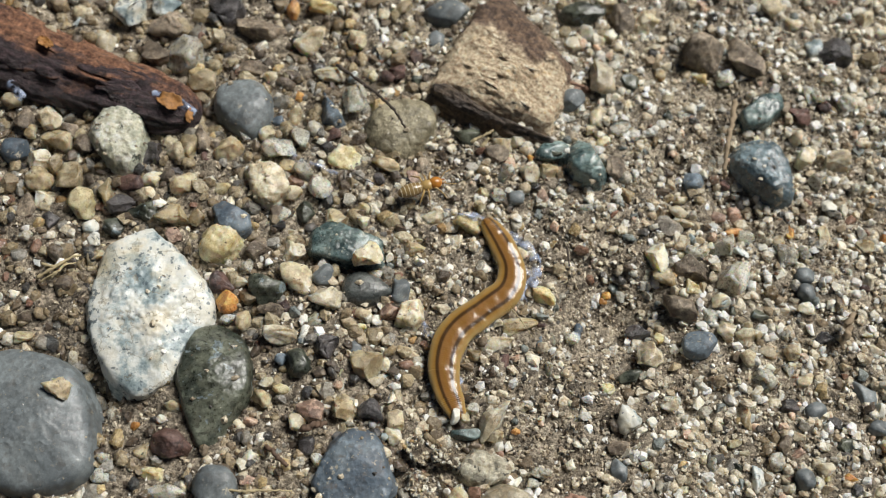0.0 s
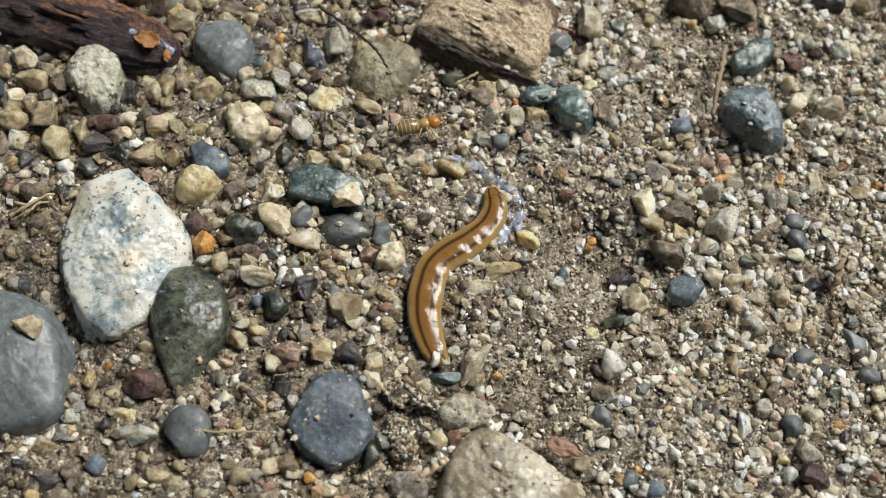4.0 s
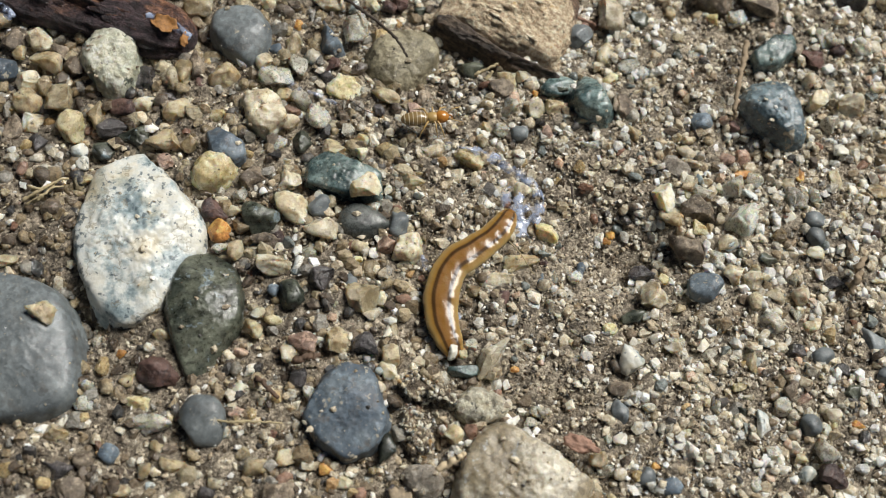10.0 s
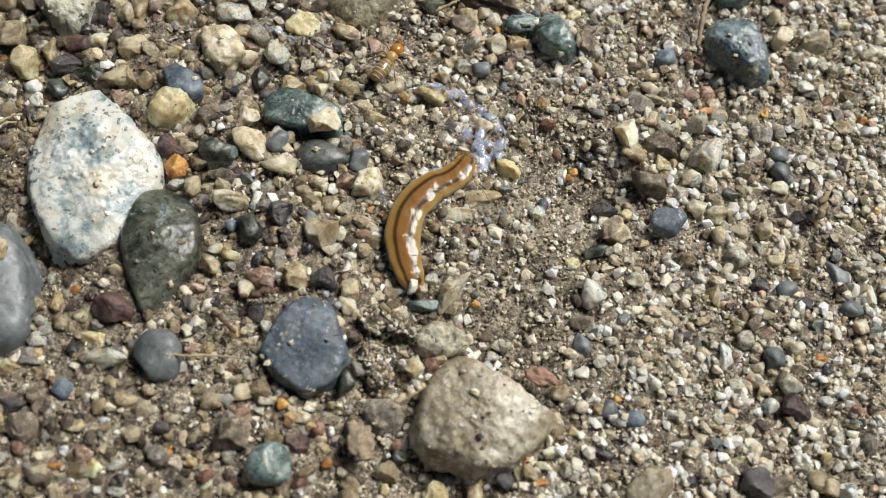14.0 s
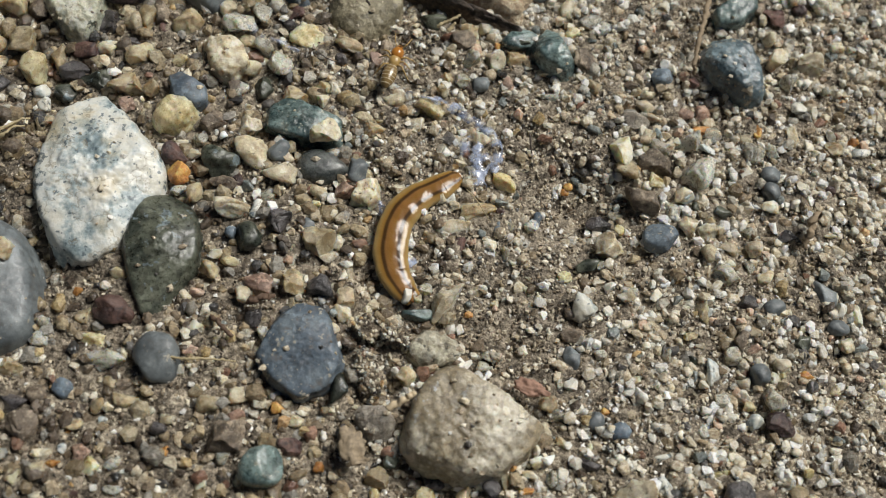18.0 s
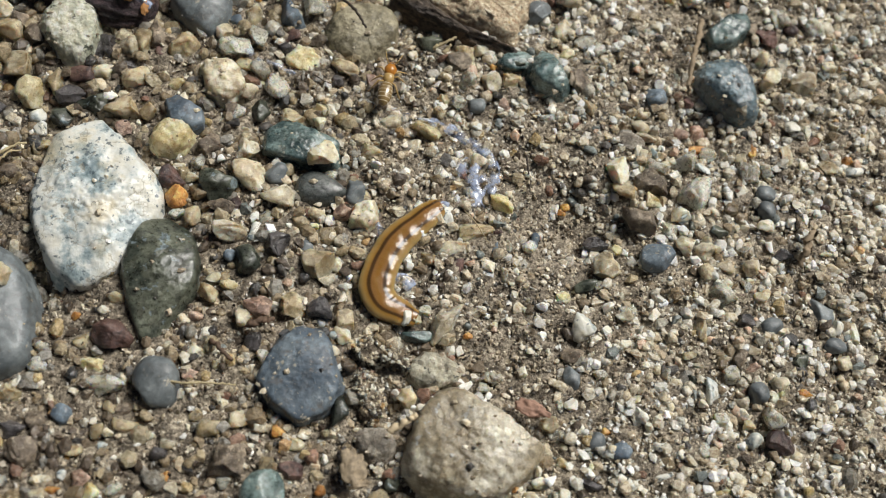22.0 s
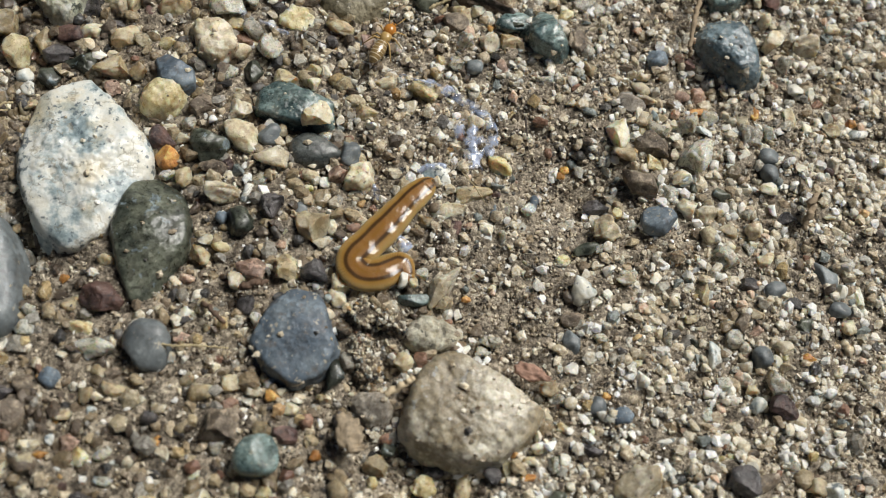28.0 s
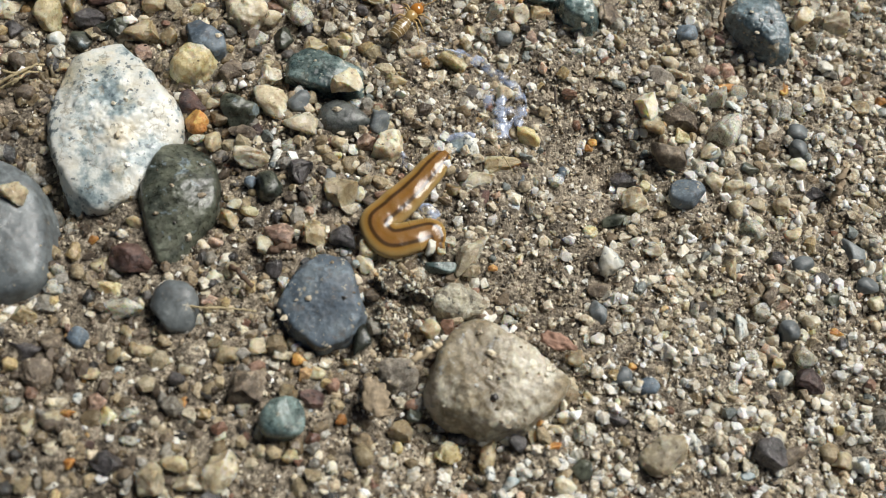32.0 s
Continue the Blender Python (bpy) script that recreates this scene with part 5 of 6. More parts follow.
pebble("C", 51.3, 30.0, 1.1, 2.5, 11, -0.6)
pebble("C", 50.0, 27.0, 1.6, 2.0, 15, -0.5)
pebble("W", 47.4, 28.3, 0.5, 0.6, -13, -0.7)
pebble("G", 49.1, 28.7, 2.2, 1.5, -2, -0.5)
pebble("V", 34.5, 24.7, 1.1, 0.9, -19, -0.6)
pebble("C", 35.2, 26.1, 1.3, 0.8, 10, -0.6)
pebble("P", 40.7, 26.0, 1.8, 1.3, 20, -0.5)
pebble("C", 42.3, 23.2, 1.3, 1.1, -21, -0.6)
pebble("Y", 32.1, 17.2, 0.7, 0.8, 11, -0.6)
pebble("Q", 35.3, 17.7, 1.3, 1.6, -22, -0.5)
pebble("P", 37.4, 17.6, 0.9, 1.0, 14, -0.6)
pebble("C", 36.7, 18.1, 0.7, 0.6, -12, -0.6)
pebble("W", 31.2, 12.3, 1.5, 1.9, 6, -0.5)
pebble("Y", 36.3, 13.6, 1.2, 1.1, 18, -0.6)
pebble("C", 37.2, 14.9, 0.8, 1.0, 9, -0.6)
pebble("Y", 44.9, 14.2, 1.2, 1.0, 2, -0.6)
pebble("T", 34.6, 11.7, 1.1, 1.4, 24, -0.6)
pebble("Q", 42.9, 13.0, 1.6, 1.3, -5, -0.5)
pebble("C", 48.3, 22.4, 1.3, 1.1, 4, -0.6)
pebble("Q", 43.6, 19.7, 0.8, 0.8, 12, -0.6)
pebble("W", -30.4, 47.6, 1.7, 1.5, -5, -0.5)
pebble("D", -25.2, 57.1, 2.9, 2.9, -16, -0.3)
pebble("C", -19.2, 53.2, 1.4, 0.8, 0, -0.6)
pebble("P", -22.3, 48.1, 1.9, 1.7, 16, -0.5)
pebble("C", -32.0, 32.9, 2.1, 3.2, -22, -0.4)
pebble("W", 1.3, 50.8, 0.8, 0.8, -21, -0.6)
pebble("W", -24.5, 23.3, 0.8, 0.4, 9, -0.7)
pebble("B", -24.2, 18.6, 1.7, 1.8, -19, -0.5)
pebble("W", -20.1, 15.8, 1.0, 1.1, -2, -0.6)
pebble("C", -16.3, 16.8, 1.3, 1.0, 12, -0.6)
pebble("W", -14.1, 12.5, 0.6, 0.9, -22, -0.7)
pebble("W", -17.6, 11.3, 1.0, 1.0, 7, -0.6)
pebble("Q", -18.4, 9.8, 1.9, 1.0, -12, -0.6)
pebble("C", -13.7, 17.5, 0.8, 0.9, -23, -0.6)
pebble("T", -12.3, 18.9, 1.5, 1.3, -20, -0.5)
pebble("O", -23.2, 14.8, 0.7, 0.8, 2, -0.6)
pebble("W", -23.4, 13.1, 1.0, 1.1, 1, -0.6)
pebble("N", -26.3, 18.0, 2.0, 2.1, -21, -0.4)
pebble("C", -15.5, 25.1, 1.9, 1.6, -10, -0.5)
pebble("W", -14.3, 23.3, 0.9, 0.7, -20, -0.6)
pebble("P", -13.2, 28.6, 1.5, 1.2, 10, -0.6)
pebble("C", 1.0, 31.6, 1.1, 2.2, 2, -0.6)
pebble("A", 3.1, 25.8, 3.2, 2.7, -22, -0.3)
pebble("T", 6.9, 21.3, 2.1, 2.1, 11, -0.4)
pebble("Y", -4.6, 9.3, 1.5, 1.5, -18, -0.5)
pebble("W", -3.2, 10.3, 1.0, 1.5, -11, -0.6)
pebble("C", -3.4, 13.1, 1.2, 0.8, 15, -0.6)
pebble("P", 37.4, 52.4, 2.6, 2.1, -5, -0.4)
pebble("P", 35.0, 51.9, 2.0, 1.7, -16, -0.5)
pebble("O", 36.9, 50.4, 2.9, 1.1, 0, -0.6)
pebble("Q", 35.3, 48.1, 2.8, 2.6, 16, -0.3)
pebble("W", 37.2, 47.5, 1.9, 0.8, -22, -0.6)
pebble("Q", 37.9, 49.5, 2.0, 1.6, -21, -0.5)
pebble("Q", 25.0, 62.1, 2.4, 2.0, 9, -0.4)
pebble("Q", 27.0, 58.5, 1.4, 1.2, -19, -0.6)
pebble("G", 5.9, 76.3, 5.1, 3.3, -5, -0.2)
pebble("Q", 50.9, 65.8, 2.5, 2.6, -16, -0.3)
pebble("C", 52.1, 60.8, 1.9, 1.9, 0, -0.5)
pebble("T", 41.2, 49.0, 2.0, 1.8, 16, -0.5)
pebble("C", 30.6, 52.1, 2.0, 1.6, -22, -0.5)
pebble("T", 25.2, 54.0, 2.1, 1.9, -21, -0.5)
pebble("C", 4.1, 50.8, 2.4, 1.8, 9, -0.5)
pebble("D", 10.4, 12.2, 2.2, 2.1, -5, -0.4)
pebble("R", 35.9, 55.6, 1.8, 1.3, -16, -0.5)
pebble("D", 1.5, 15.8, 1.7, 2.1, 0, -0.5)


# ---- loose grit and sand ----
def crystal_shape(points):
    """An angular grain: the hull of random points on a squashed ball."""
    bm = bmesh.new()
    r3 = np.array([1.0, rng.uniform(0.6, 0.95), rng.uniform(0.55, 0.8)])
    for v in rng.normal(size=(points, 3)):
        bm.verts.new(v / np.linalg.norm(v) * rng.uniform(0.8, 1.0) * r3)
    out = bmesh.ops.convex_hull(bm, input=bm.verts)
    bmesh.ops.delete(bm, geom=[g for g in out["geom_interior"] if isinstance(g, bmesh.types.BMVert)], context="VERTS")
    bmesh.ops.recalc_face_normals(bm, faces=bm.faces)
    bm.verts.index_update()
    shape = np.array([v.co[:] for v in bm.verts]), np.array([[v.index for v in f.verts] for f in bm.faces])
    bm.free()
    return shape


def scatter(name, label, count, low, high, mat, points, avoid, sink, bias, steep=1.6):
    """Grains as one heap: each an angular crystal of its own size, turn and place."""
    shapes = [crystal_shape(points) for k in range(30)]
    xs, ys = rng.uniform(-51, 65, count), rng.uniform(-3, 87, count)
    keep = np.ones(count, bool)
    if bias:
        keep &= rng.uniform(size=count) < bias(xs, ys)
    if avoid:
        foot = np.array(FOOT)
        for k in range(count):
            if keep[k] and ((foot[:, 0] - xs[k]) ** 2 + (foot[:, 1] - ys[k]) ** 2 < (foot[:, 2] * avoid) ** 2).any():
                keep[k] = False
    xs, ys = xs[keep], ys[keep]
    size = low + (high - low) * rng.uniform(size=len(xs)) ** steep
    ang = rng.uniform(0, 2 * np.pi, (len(xs), 3))
    zs = ground_height(xs, ys) + size * sink + rng.uniform(-0.15, 0.3, len(xs))
    verts, allf, worn, first = [], [], [], 0
    for k in range(len(xs)):
        a, b, c = ang[k, 0], (ang[k, 1] - 3.1) * 0.2, (ang[k, 2] - 3.1) * 0.2
        ca, sa, cb, sb, cc, sc = math.cos(a), math.sin(a), math.cos(b), math.sin(b), math.cos(c), math.sin(c)
        R = np.array([[ca, -sa, 0], [sa, ca, 0], [0, 0, 1]]) @ np.array([[cb, 0, sb], [0, 1, 0], [-sb, 0, cb]]) @ np.array([[1, 0, 0], [0, cc, -sc], [0, sc, cc]])
        v, f = shapes[k % 30]
        verts.append(v @ R.T * (size[k] / 2) + np.array([xs[k], ys[k], zs[k]]))
        allf.append(f + first)
        worn.append(np.full(len(f), points > 12 and k % 30 < 6))
        first += len(v)
    verts, allf = np.concatenate(verts), np.concatenate(allf)
    me = bpy.data.meshes.new(name)
    me.vertices.add(len(verts))
    me.vertices.foreach_set("co", (verts * MM).ravel())
    me.loops.add(allf.size)
    me.loops.foreach_set("vertex_index", allf.ravel().astype(np.int32))
    me.polygons.add(len(allf))
    me.polygons.foreach_set("loop_start", (np.arange(len(allf)) * 3).astype(np.int32))
    me.polygons.foreach_set("loop_total", np.full(len(allf), 3, np.int32))
    me.update(calc_edges=True)
    me.materials.append(mat)
    me.polygons.foreach_set("use_smooth", np.concatenate(worn))
    return tagged(new(name, me), label, "gravel" if points > 12 else "sand", kind="stuff")


def coarse(x, y):
    """Where the gravel is thick: towards the stony side, thin in the bare soil."""
    p = np.full_like(x, 0.85)
    for px, py, r in ((21, 39, 7), (20, 47, 4.5), (23, 30, 4.5), (16, 27, 5), (20, 25, 6), (35, 67, 7), (-23, 26.5, 4.5)):
        p = p * (1 - 0.75 * np.exp(-((x - px) ** 2 + (y - py) ** 2) / (r * r)))
    return p


def fine(x, y):
    p = np.full_like(x, 0.9)
    for px, py, r in ((22, 39, 5), (15, 25, 6)):
        p = p * (1 - 0.15 * np.exp(-((x - px) ** 2 + (y - py) ** 2) / (r * r)))
    return p


def cluster(x, y):
    """Grains gather in loose heaps a few millimetres wide."""
    n = np.sin(0.62 * x + 1.3 * np.sin(0.41 * y + 0.5)) * np.sin(0.7 * y + 1.7 * np.sin(0.33 * x)) + 0.5 * np.sin(1.3 * x + 0.8 * y) * np.sin(1.1 * y - 0.9 * x)
    return np.clip(0.55 + 0.6 * n, 0.12, 1.1)


# paler grains lie to the right; the slope also carries the light's falloff
def pale_side(x, y):
    return np.clip(0.6 + 0.024 * (x - 5) + 0.006 * (y - 40), 0.05, 1.0) * fine(x, y)


# more dark crumbs to the left, partly to paint the dimmer light there
def earthy(x, y):
    p = 1.1 - pale_side(x, y)
    for px, py, r in ((21, 39, 6), (17, 28, 5), (20, 25, 5), (-23, 26.5, 4.5)):
        p = p + 0.55 * np.exp(-((x - px) ** 2 + (y - py) ** 2) / (r * r))
    return np.clip(p, 0.05, 1.0)


def heaped(x, y):
    """Thick on the stony side behind the white rock, thinner elsewhere."""
    return np.where((x < 1) & (y > 40), 0.95, np.where(x < 3, 0.5, 0.1)) * coarse(x, y)


scatter("gravel", "cream, tan and grey small stones heaped together", 3600, 1.3, 2.7, HEAP, 34, 0.85, 0.2, heaped)
# the slopes in x also put a left to right light falloff into grain colour
scatter("gravel", "mixed tan, grey and cream fine gravel", 30000, 0.5, 2.0, GRIT, 18, 0.85, 0.22, lambda x, y: coarse(x, y) * cluster(x, y) * np.clip(0.57 + 0.018 * (x - 2), 0.12, 0.75), 2.6)
scatter("gravel", "earthy brown and tan fine gravel", 22000, 0.5, 2.0, GRIT_EARTHY, 18, 0.85, 0.2, lambda x, y: coarse(x, y) * np.clip(0.55 - 0.022 * (x - 2), 0.15, 0.9), 2.2)
scatter("quartz_grains", "pale quartz and feldspar grains on the sand", 50000, 0.45, 1.8, QUARTZ_GRAIN, 18, 0.8, 0.3, lambda x, y: np.clip(0.36 + 0.03 * x, 0.04, 1.0) * coarse(x, y) * cluster(x + 9, y - 4), 2.8)
scatter("coarse_sand", "coarse tan and brown sand grains", 54000, 0.4, 0.9, SAND, 10, 0.7, 0.35, lambda x, y: np.clip(0.78 + 0.02 * x, 0.3, 1.0))
scatter("fine_sand", "fine buff and clear sand between the stones", 90000, 0.24, 0.55, SAND, 6, 0.6, 0.5, lambda x, y: fine(x, y) * np.clip(0.75 + 0.02 * x, 0.25, 1.0))
scatter("soil_crumbs", "dark brown fine soil crumbs between the stones", 46000, 0.25, 0.65, CRUMB, 6, 0.5, 0.55, earthy)


def dust_stones():
    """Sand grains left lying on the larger stones."""
    d, faces = BALL[1]
    r = np.random.default_rng(12)
    verts, allf = [], []
    for top in TOPS:
        high = top[:, 2].max()
        ok = np.where(top[:, 2] > high - 1.6)[0]
        for k in r.choice(ok, min(len(ok), int(6 + 0.0014 * len(top)))):
            size = 0.05 + 0.42 * r.uniform() ** 3.0
            q = d * (1 + 0.3 * r.normal(size=(len(d), 1))) * np.array([1, 0.8, 0.6]) * size
            allf += (faces + len(verts) * len(d)).tolist()
            verts.append(q + top[k] + np.array([0, 0, size * 0.25]))
    me = mesh_from("sand_dust", np.concatenate(verts) * MM, np.array(allf), SAND, False)
    return tagged(new("sand_dust", me), "stray sand grains lying on the larger stones", "sand", kind="stuff")


dust_stones()


def crust(clump, p):
    """Sand grains caked all over a clump of soil."""
    r = np.random.default_rng(len(bpy.data.objects))
    shapes = [crystal_shape(14) for k in range(8)]
    verts, allf, first = [], [], 0
    for k in r.choice(np.where(p[:, 2] > -0.1)[0], 130):
        v, f = shapes[k % 8]
        turn = np.array(Euler(r.uniform(0, 6.3, 3)).to_matrix())
        verts.append(v @ turn.T * (0.16 + 0.32 * r.uniform() ** 2) + p[k] * r.uniform(0.94, 1.06))
        allf.append(f + first)
        first += len(v)
    me = mesh_from("grain_crust", np.concatenate(verts) * MM, np.concatenate(allf), GRIT, False)
    return tagged(part("grain_crust", me, clump, "crust of pale sand grains"), kind="stuff")


for clump, p in CLUMPS:
    crust(clump, p)


# ---- wood, twigs and threads ----
def tube(name, points, radii, mat, sides=7):
    """A round rod through points (mm), tapering by radii (mm)."""
    pts = [Vector(p) for p in points]
    verts, faces = [], []
    for k, p in enumerate(pts):
        t = (pts[min(k + 1, len(pts) - 1)] - pts[max(k - 1, 0)]).normalized()
        side = t.cross(Vector((0.13, 0.21, 1))).normalized()
        up = side.cross(t)
        for j in range(sides):
            a = 2 * math.pi * j / sides
            verts.append(tuple((p + (side * math.cos(a) + up * math.sin(a)) * radii[k]) * MM))
        if k:
            o = (k - 1) * sides
            faces += [(o + j, o + (j + 1) % sides, o + sides + (j + 1) % sides, o + sides + j) for j in range(sides)]
    faces += [tuple(range(sides))[::-1], tuple(range(len(verts) - sides, len(verts)))]
    return mesh_from(name, verts, faces, mat)


def twig(name, label, mat, radius, *points):
    """A knotty stick through a few points in mm."""
    r = np.random.default_rng(len(bpy.data.objects))
    p = np.array(points)
    k = np.linspace(0, len(p) - 1, 8 * (len(p) - 1) + 1)
    line = np.stack([np.interp(k, np.arange(len(p)), p[:, c]) for c in range(3)], 1)
    line[1:-1] = (line[:-2] + 2 * line[1:-1] + line[2:]) / 4 + r.normal(size=(len(line) - 2, 3)) * radius * 0.25
    radii = radius * (1 - 0.4 * np.linspace(0, 1, len(line))) * r.uniform(0.75, 1.25, len(line))
    return tagged(new(name, tube(name, line, radii, mat, 8)), label, name.replace("_", " "))


def flake(name, label, mat, x, y, z, length, width, turn, thick=0.35, on=None):
    """A thin curled chip with a ragged rim."""
    r = np.random.default_rng(len(bpy.data.objects))
    d, faces = BALL[4]
    rim = 1 + 0.3 * rough_field(np.stack([d[:, 0], d[:, 1], 0 * d[:, 0]], 1), 2.2, r.integers(90), 3)
    p = d * np.array([length / 2, width / 2, thick]) * rim[:, None]
    p[:, 2] += 0.25 * (p[:, 1] / width * 2) ** 2 + rough_field(p, 0.9, r.integers(90), 3) * 0.32
    ob = new(name, mesh_from(name, p * MM, faces, mat))
    place = pose(x * MM, y * MM, z * MM, r.uniform(-8, 8), r.uniform(-8, 8), turn)
    if on:
        ob.parent = on
        ob.matrix_basis = on.matrix_world.inverted() @ place
        return tagged(ob, label)
    ob.matrix_world = place
    return tagged(ob, label, "flake")


def rotten_log(x0, y0, x1, y1, wide0, wide1, high):
    """A half-buried decaying branch with ridged bark; local x runs along it."""
    length, turn = math.hypot(x1 - x0, y1 - y0), math.degrees(math.atan2(y1 - y0, x1 - x0))
    nu, nv = 90, 72
    verts, faces = [], []
    for i in range(nu):
        u = i / (nu - 1)
        end = min(1.0, math.sqrt(max(0.02, 1 - max(0, (u - 0.86) / 0.14) ** 2.5)), 1.0)
        for j in range(nv):
            a = 2 * math.pi * j / nv
            x = u * length
            rough = noise.fractal(Vector((x * 0.09, math.cos(a) * 3.2, math.sin(a) * 3.2)), 0.8, 2.1, 5)
            ridge = abs(noise.noise(Vector((x * 0.05, a * 4.0, 2.0))))
            k = end * (1 + 0.24 * rough - 0.1 * ridge)
            w = (wide0 + (wide1 - wide0) * u) / 2
            verts.append((x, math.cos(a) * w * k, math.sin(a) * high * k + 0.4 * math.sin(u * 7)))
        if i:
            o = (i - 1) * nv
            faces += [(o + j, o + nv + j, o + nv + (j + 1) % nv, o + (j + 1) % nv) for j in range(nv)]
    faces += [tuple(range(nv)), tuple(range(len(verts) - nv, len(verts)))[::-1]]
    me = mesh_from("log", (np.array(verts) * MM).tolist(), faces, LOG)
    bm = bmesh.new()
    bm.from_mesh(me)
    bmesh.ops.recalc_face_normals(bm, faces=bm.faces)
    bm.to_mesh(me)
    bm.free()
    ob = new("branch", me)
    ob.matrix_world = pose(x0 * MM, y0 * MM, -0.4 * MM, 0, 0, turn)
    for k in range(6):
        FOOT.append((x0 + (x1 - x0) * k / 5, y0 + (y1 - y0) * k / 5, wide1 * 0.55))
    r = np.random.default_rng(77)
    for k in range(16):
        u, a = r.uniform(0.3, 0.9), r.uniform(0.6, 2.5)
        w = (wide0 + (wide1 - wide0) * u) / 2
        at = Vector((u * length, math.cos(a) * w * 0.88, math.sin(a) * high * 0.86)) * MM
        d, f = BALL[3]
        p = d * np.array([r.uniform(1.2, 3.6), r.uniform(0.4, 0.9), 0.32])
        p += d * (rough_field(p, 0.7, 300 + k, 3) * 0.28)[:, None]
        plate = part("bark_plate", mesh_from("bark_plate", p * MM, f, LOG), ob)
        plate.matrix_basis = Matrix.Translation(at) @ pose(0, 0, 0, math.degrees(a) - 90, 0, r.uniform(-12, 12))
    return tagged(ob, "dark rotten branch with rusty brown bark, half buried", "branch")


def slime(label, width, *points):
    """A torn film of drying slime draped over the grains."""
    p = np.array(points)
    n = max(12, int(8 * len(p)))
    k = np.linspace(0, len(p) - 1, n)
    line = np.stack([np.interp(k, np.arange(len(p)), p[:, c]) for c in range(3)], 1)
    tang = np.gradient(line[:, :2], axis=0)
    tang /= np.linalg.norm(tang, axis=1, keepdims=True) + 1e-9
    verts, faces, m = [], [], 9
    for i in range(n):
        w = width / 2 * (0.8 + 0.5 * noise.noise(Vector((line[i, 0] * 0.8, line[i, 1] * 0.8, 3)))) * (0.35 if i in (0, n - 1) else 1)
        for j in range(m):
            v = -1 + 2 * j / (m - 1)
            x, y = line[i, 0] - tang[i, 1] * v * w, line[i, 1] + tang[i, 0] * v * w
            z = line[i, 2] - 0.4 + 0.16 * noise.fractal(Vector((x * 0.9, y * 0.9, 5)), 0.8, 2.1, 4) - 0.25 * v * v
            verts.append((x * MM, y * MM, z * MM))
        if i:
            o = (i - 1) * m
            faces += [(o + j, o + j + 1, o + m + j + 1, o + m + j) for j in range(m - 1)]
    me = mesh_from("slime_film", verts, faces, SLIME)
    ob = new("slime_film", me)
    film = ob.modifiers.new("thickness", "SOLIDIFY")
    film.thickness = 0.00004
    return tagged(ob, label, "slime")


chunk("wood_chunk", "broken dark wood chunk with a pale weathered face", CHUNK, 12.3, 68.0, 4.6, -28, [(-110, 5.3), (-113, 5.4), (-103, 6.0), (-24, 7.3), (-11, 7.4), (39, 7.5), (127, 8.7), (149, 6.9), (159, 7.4)], 26.0, 0.5, crown=[(-62, 14, 0.8), (-105, 30, 0.98), (100, 7, 0.78), (170, 20, 0.9)])
chunk("bark_strip", "charred dark bark strip beside the wood chunk", CHAR, 7.9, 64.1, 3.0, -25, [(-126, 1.74), (-115, 1.5), (-111, 1.64), (-41, 5.34), (49, 1.65), (53, 1.51), (92, 2.94), (174, 4.44)])
chunk("bark_strip", "charred dark bark strip beside the wood chunk", CHAR, 14.4, 61.1, 2.5, -22, [(-173, 2.57), (-112, 0.94), (-103, 1.02), (-37, 3.36), (64, 0.83), (67, 0.83)])
chunk("wood_splinter", "reddish brown splinter by the wood chunk", REDWOOD, 20.9, 67.3, 1.6, -15, [(-101, 0.52), (-21, 1.35), (79, 0.5), (178, 1.35)])
branch = rotten_log(-54.0, 74.1, -20.7, 61.6, 10.0, 6.2, 3.4)
twig("twig", "thin dark twig leaning on a round stone", TWIG, 0.2, (-6.3, 68.6, 0.6), (-4.0, 66.5, 1.2), (-1.8, 64.3, 2.0), (0.2, 61.1, 4.0), (1.4, 58.8, 4.4))
twig("twig", "dry grey brown twig beside a blue grey stone", GREYTWIG, 0.33, (37.8, 65.0, 0.8), (37.0, 62.0, 1.6), (36.0, 58.9, 2.0), (35.7, 56.4, 1.6), (35.8, 55.5, 0.8))
twig("straw", "pale dry straw lying on the gravel", STRAW, 0.14, (-15.0, 21.6, 1.2), (-13.0, 21.4, 1.6), (-11.0, 21.6, 1.4), (-8.7, 21.6, 1.0))
twig("straw", "flat pale straw chip leaning on a buff stone", CHIP, 0.36, (5.3, 17.4, 2.7), (6.5, 18.1, 3.3), (7.7, 18.8, 3.7))
twig("straw", "short straw piece beside charred bark", STRAW, 0.2, (8.5, 59.3, 0.7), (9.8, 59.8, 1.1), (10.9, 60.4, 1.3))
twig("straw", "short straw piece beside charred bark", STRAW, 0.24, (9.7, 58.8, 0.7), (10.4, 59.6, 1.2))
twig("twig", "short brown stick standing in the sand", GREYTWIG, 0.45, (47.2, 39.7, 1.8), (46.6, 38.2, 1.2), (46.0, 36.6, 0.4))
twig("straw", "fine dry grass fibre on the soil", STRAW, 0.19, (-35.3, 42.8, 0.5), (-33.8, 43.5, 1.2), (-32.4, 44.7, 0.8))
twig("straw", "fine dry grass fibre on the soil", STRAW, 0.17, (-34.2, 42.6, 0.5), (-33.1, 43.2, 1.3), (-32.5, 44.4, 0.8))
twig("straw", "fine dry grass fibre on the soil", STRAW, 0.16, (-35.0, 44.3, 0.6), (-33.7, 43.7, 1.2), (-32.7, 44.6, 0.8))
twig("thread", "fine pale slime thread beside the flatworm", STRAW, 0.06, (12.1, 40.7, 0.5), (13.2, 39.3, 0.9), (14.1, 37.8, 0.8), (14.6, 37.3, 0.4))
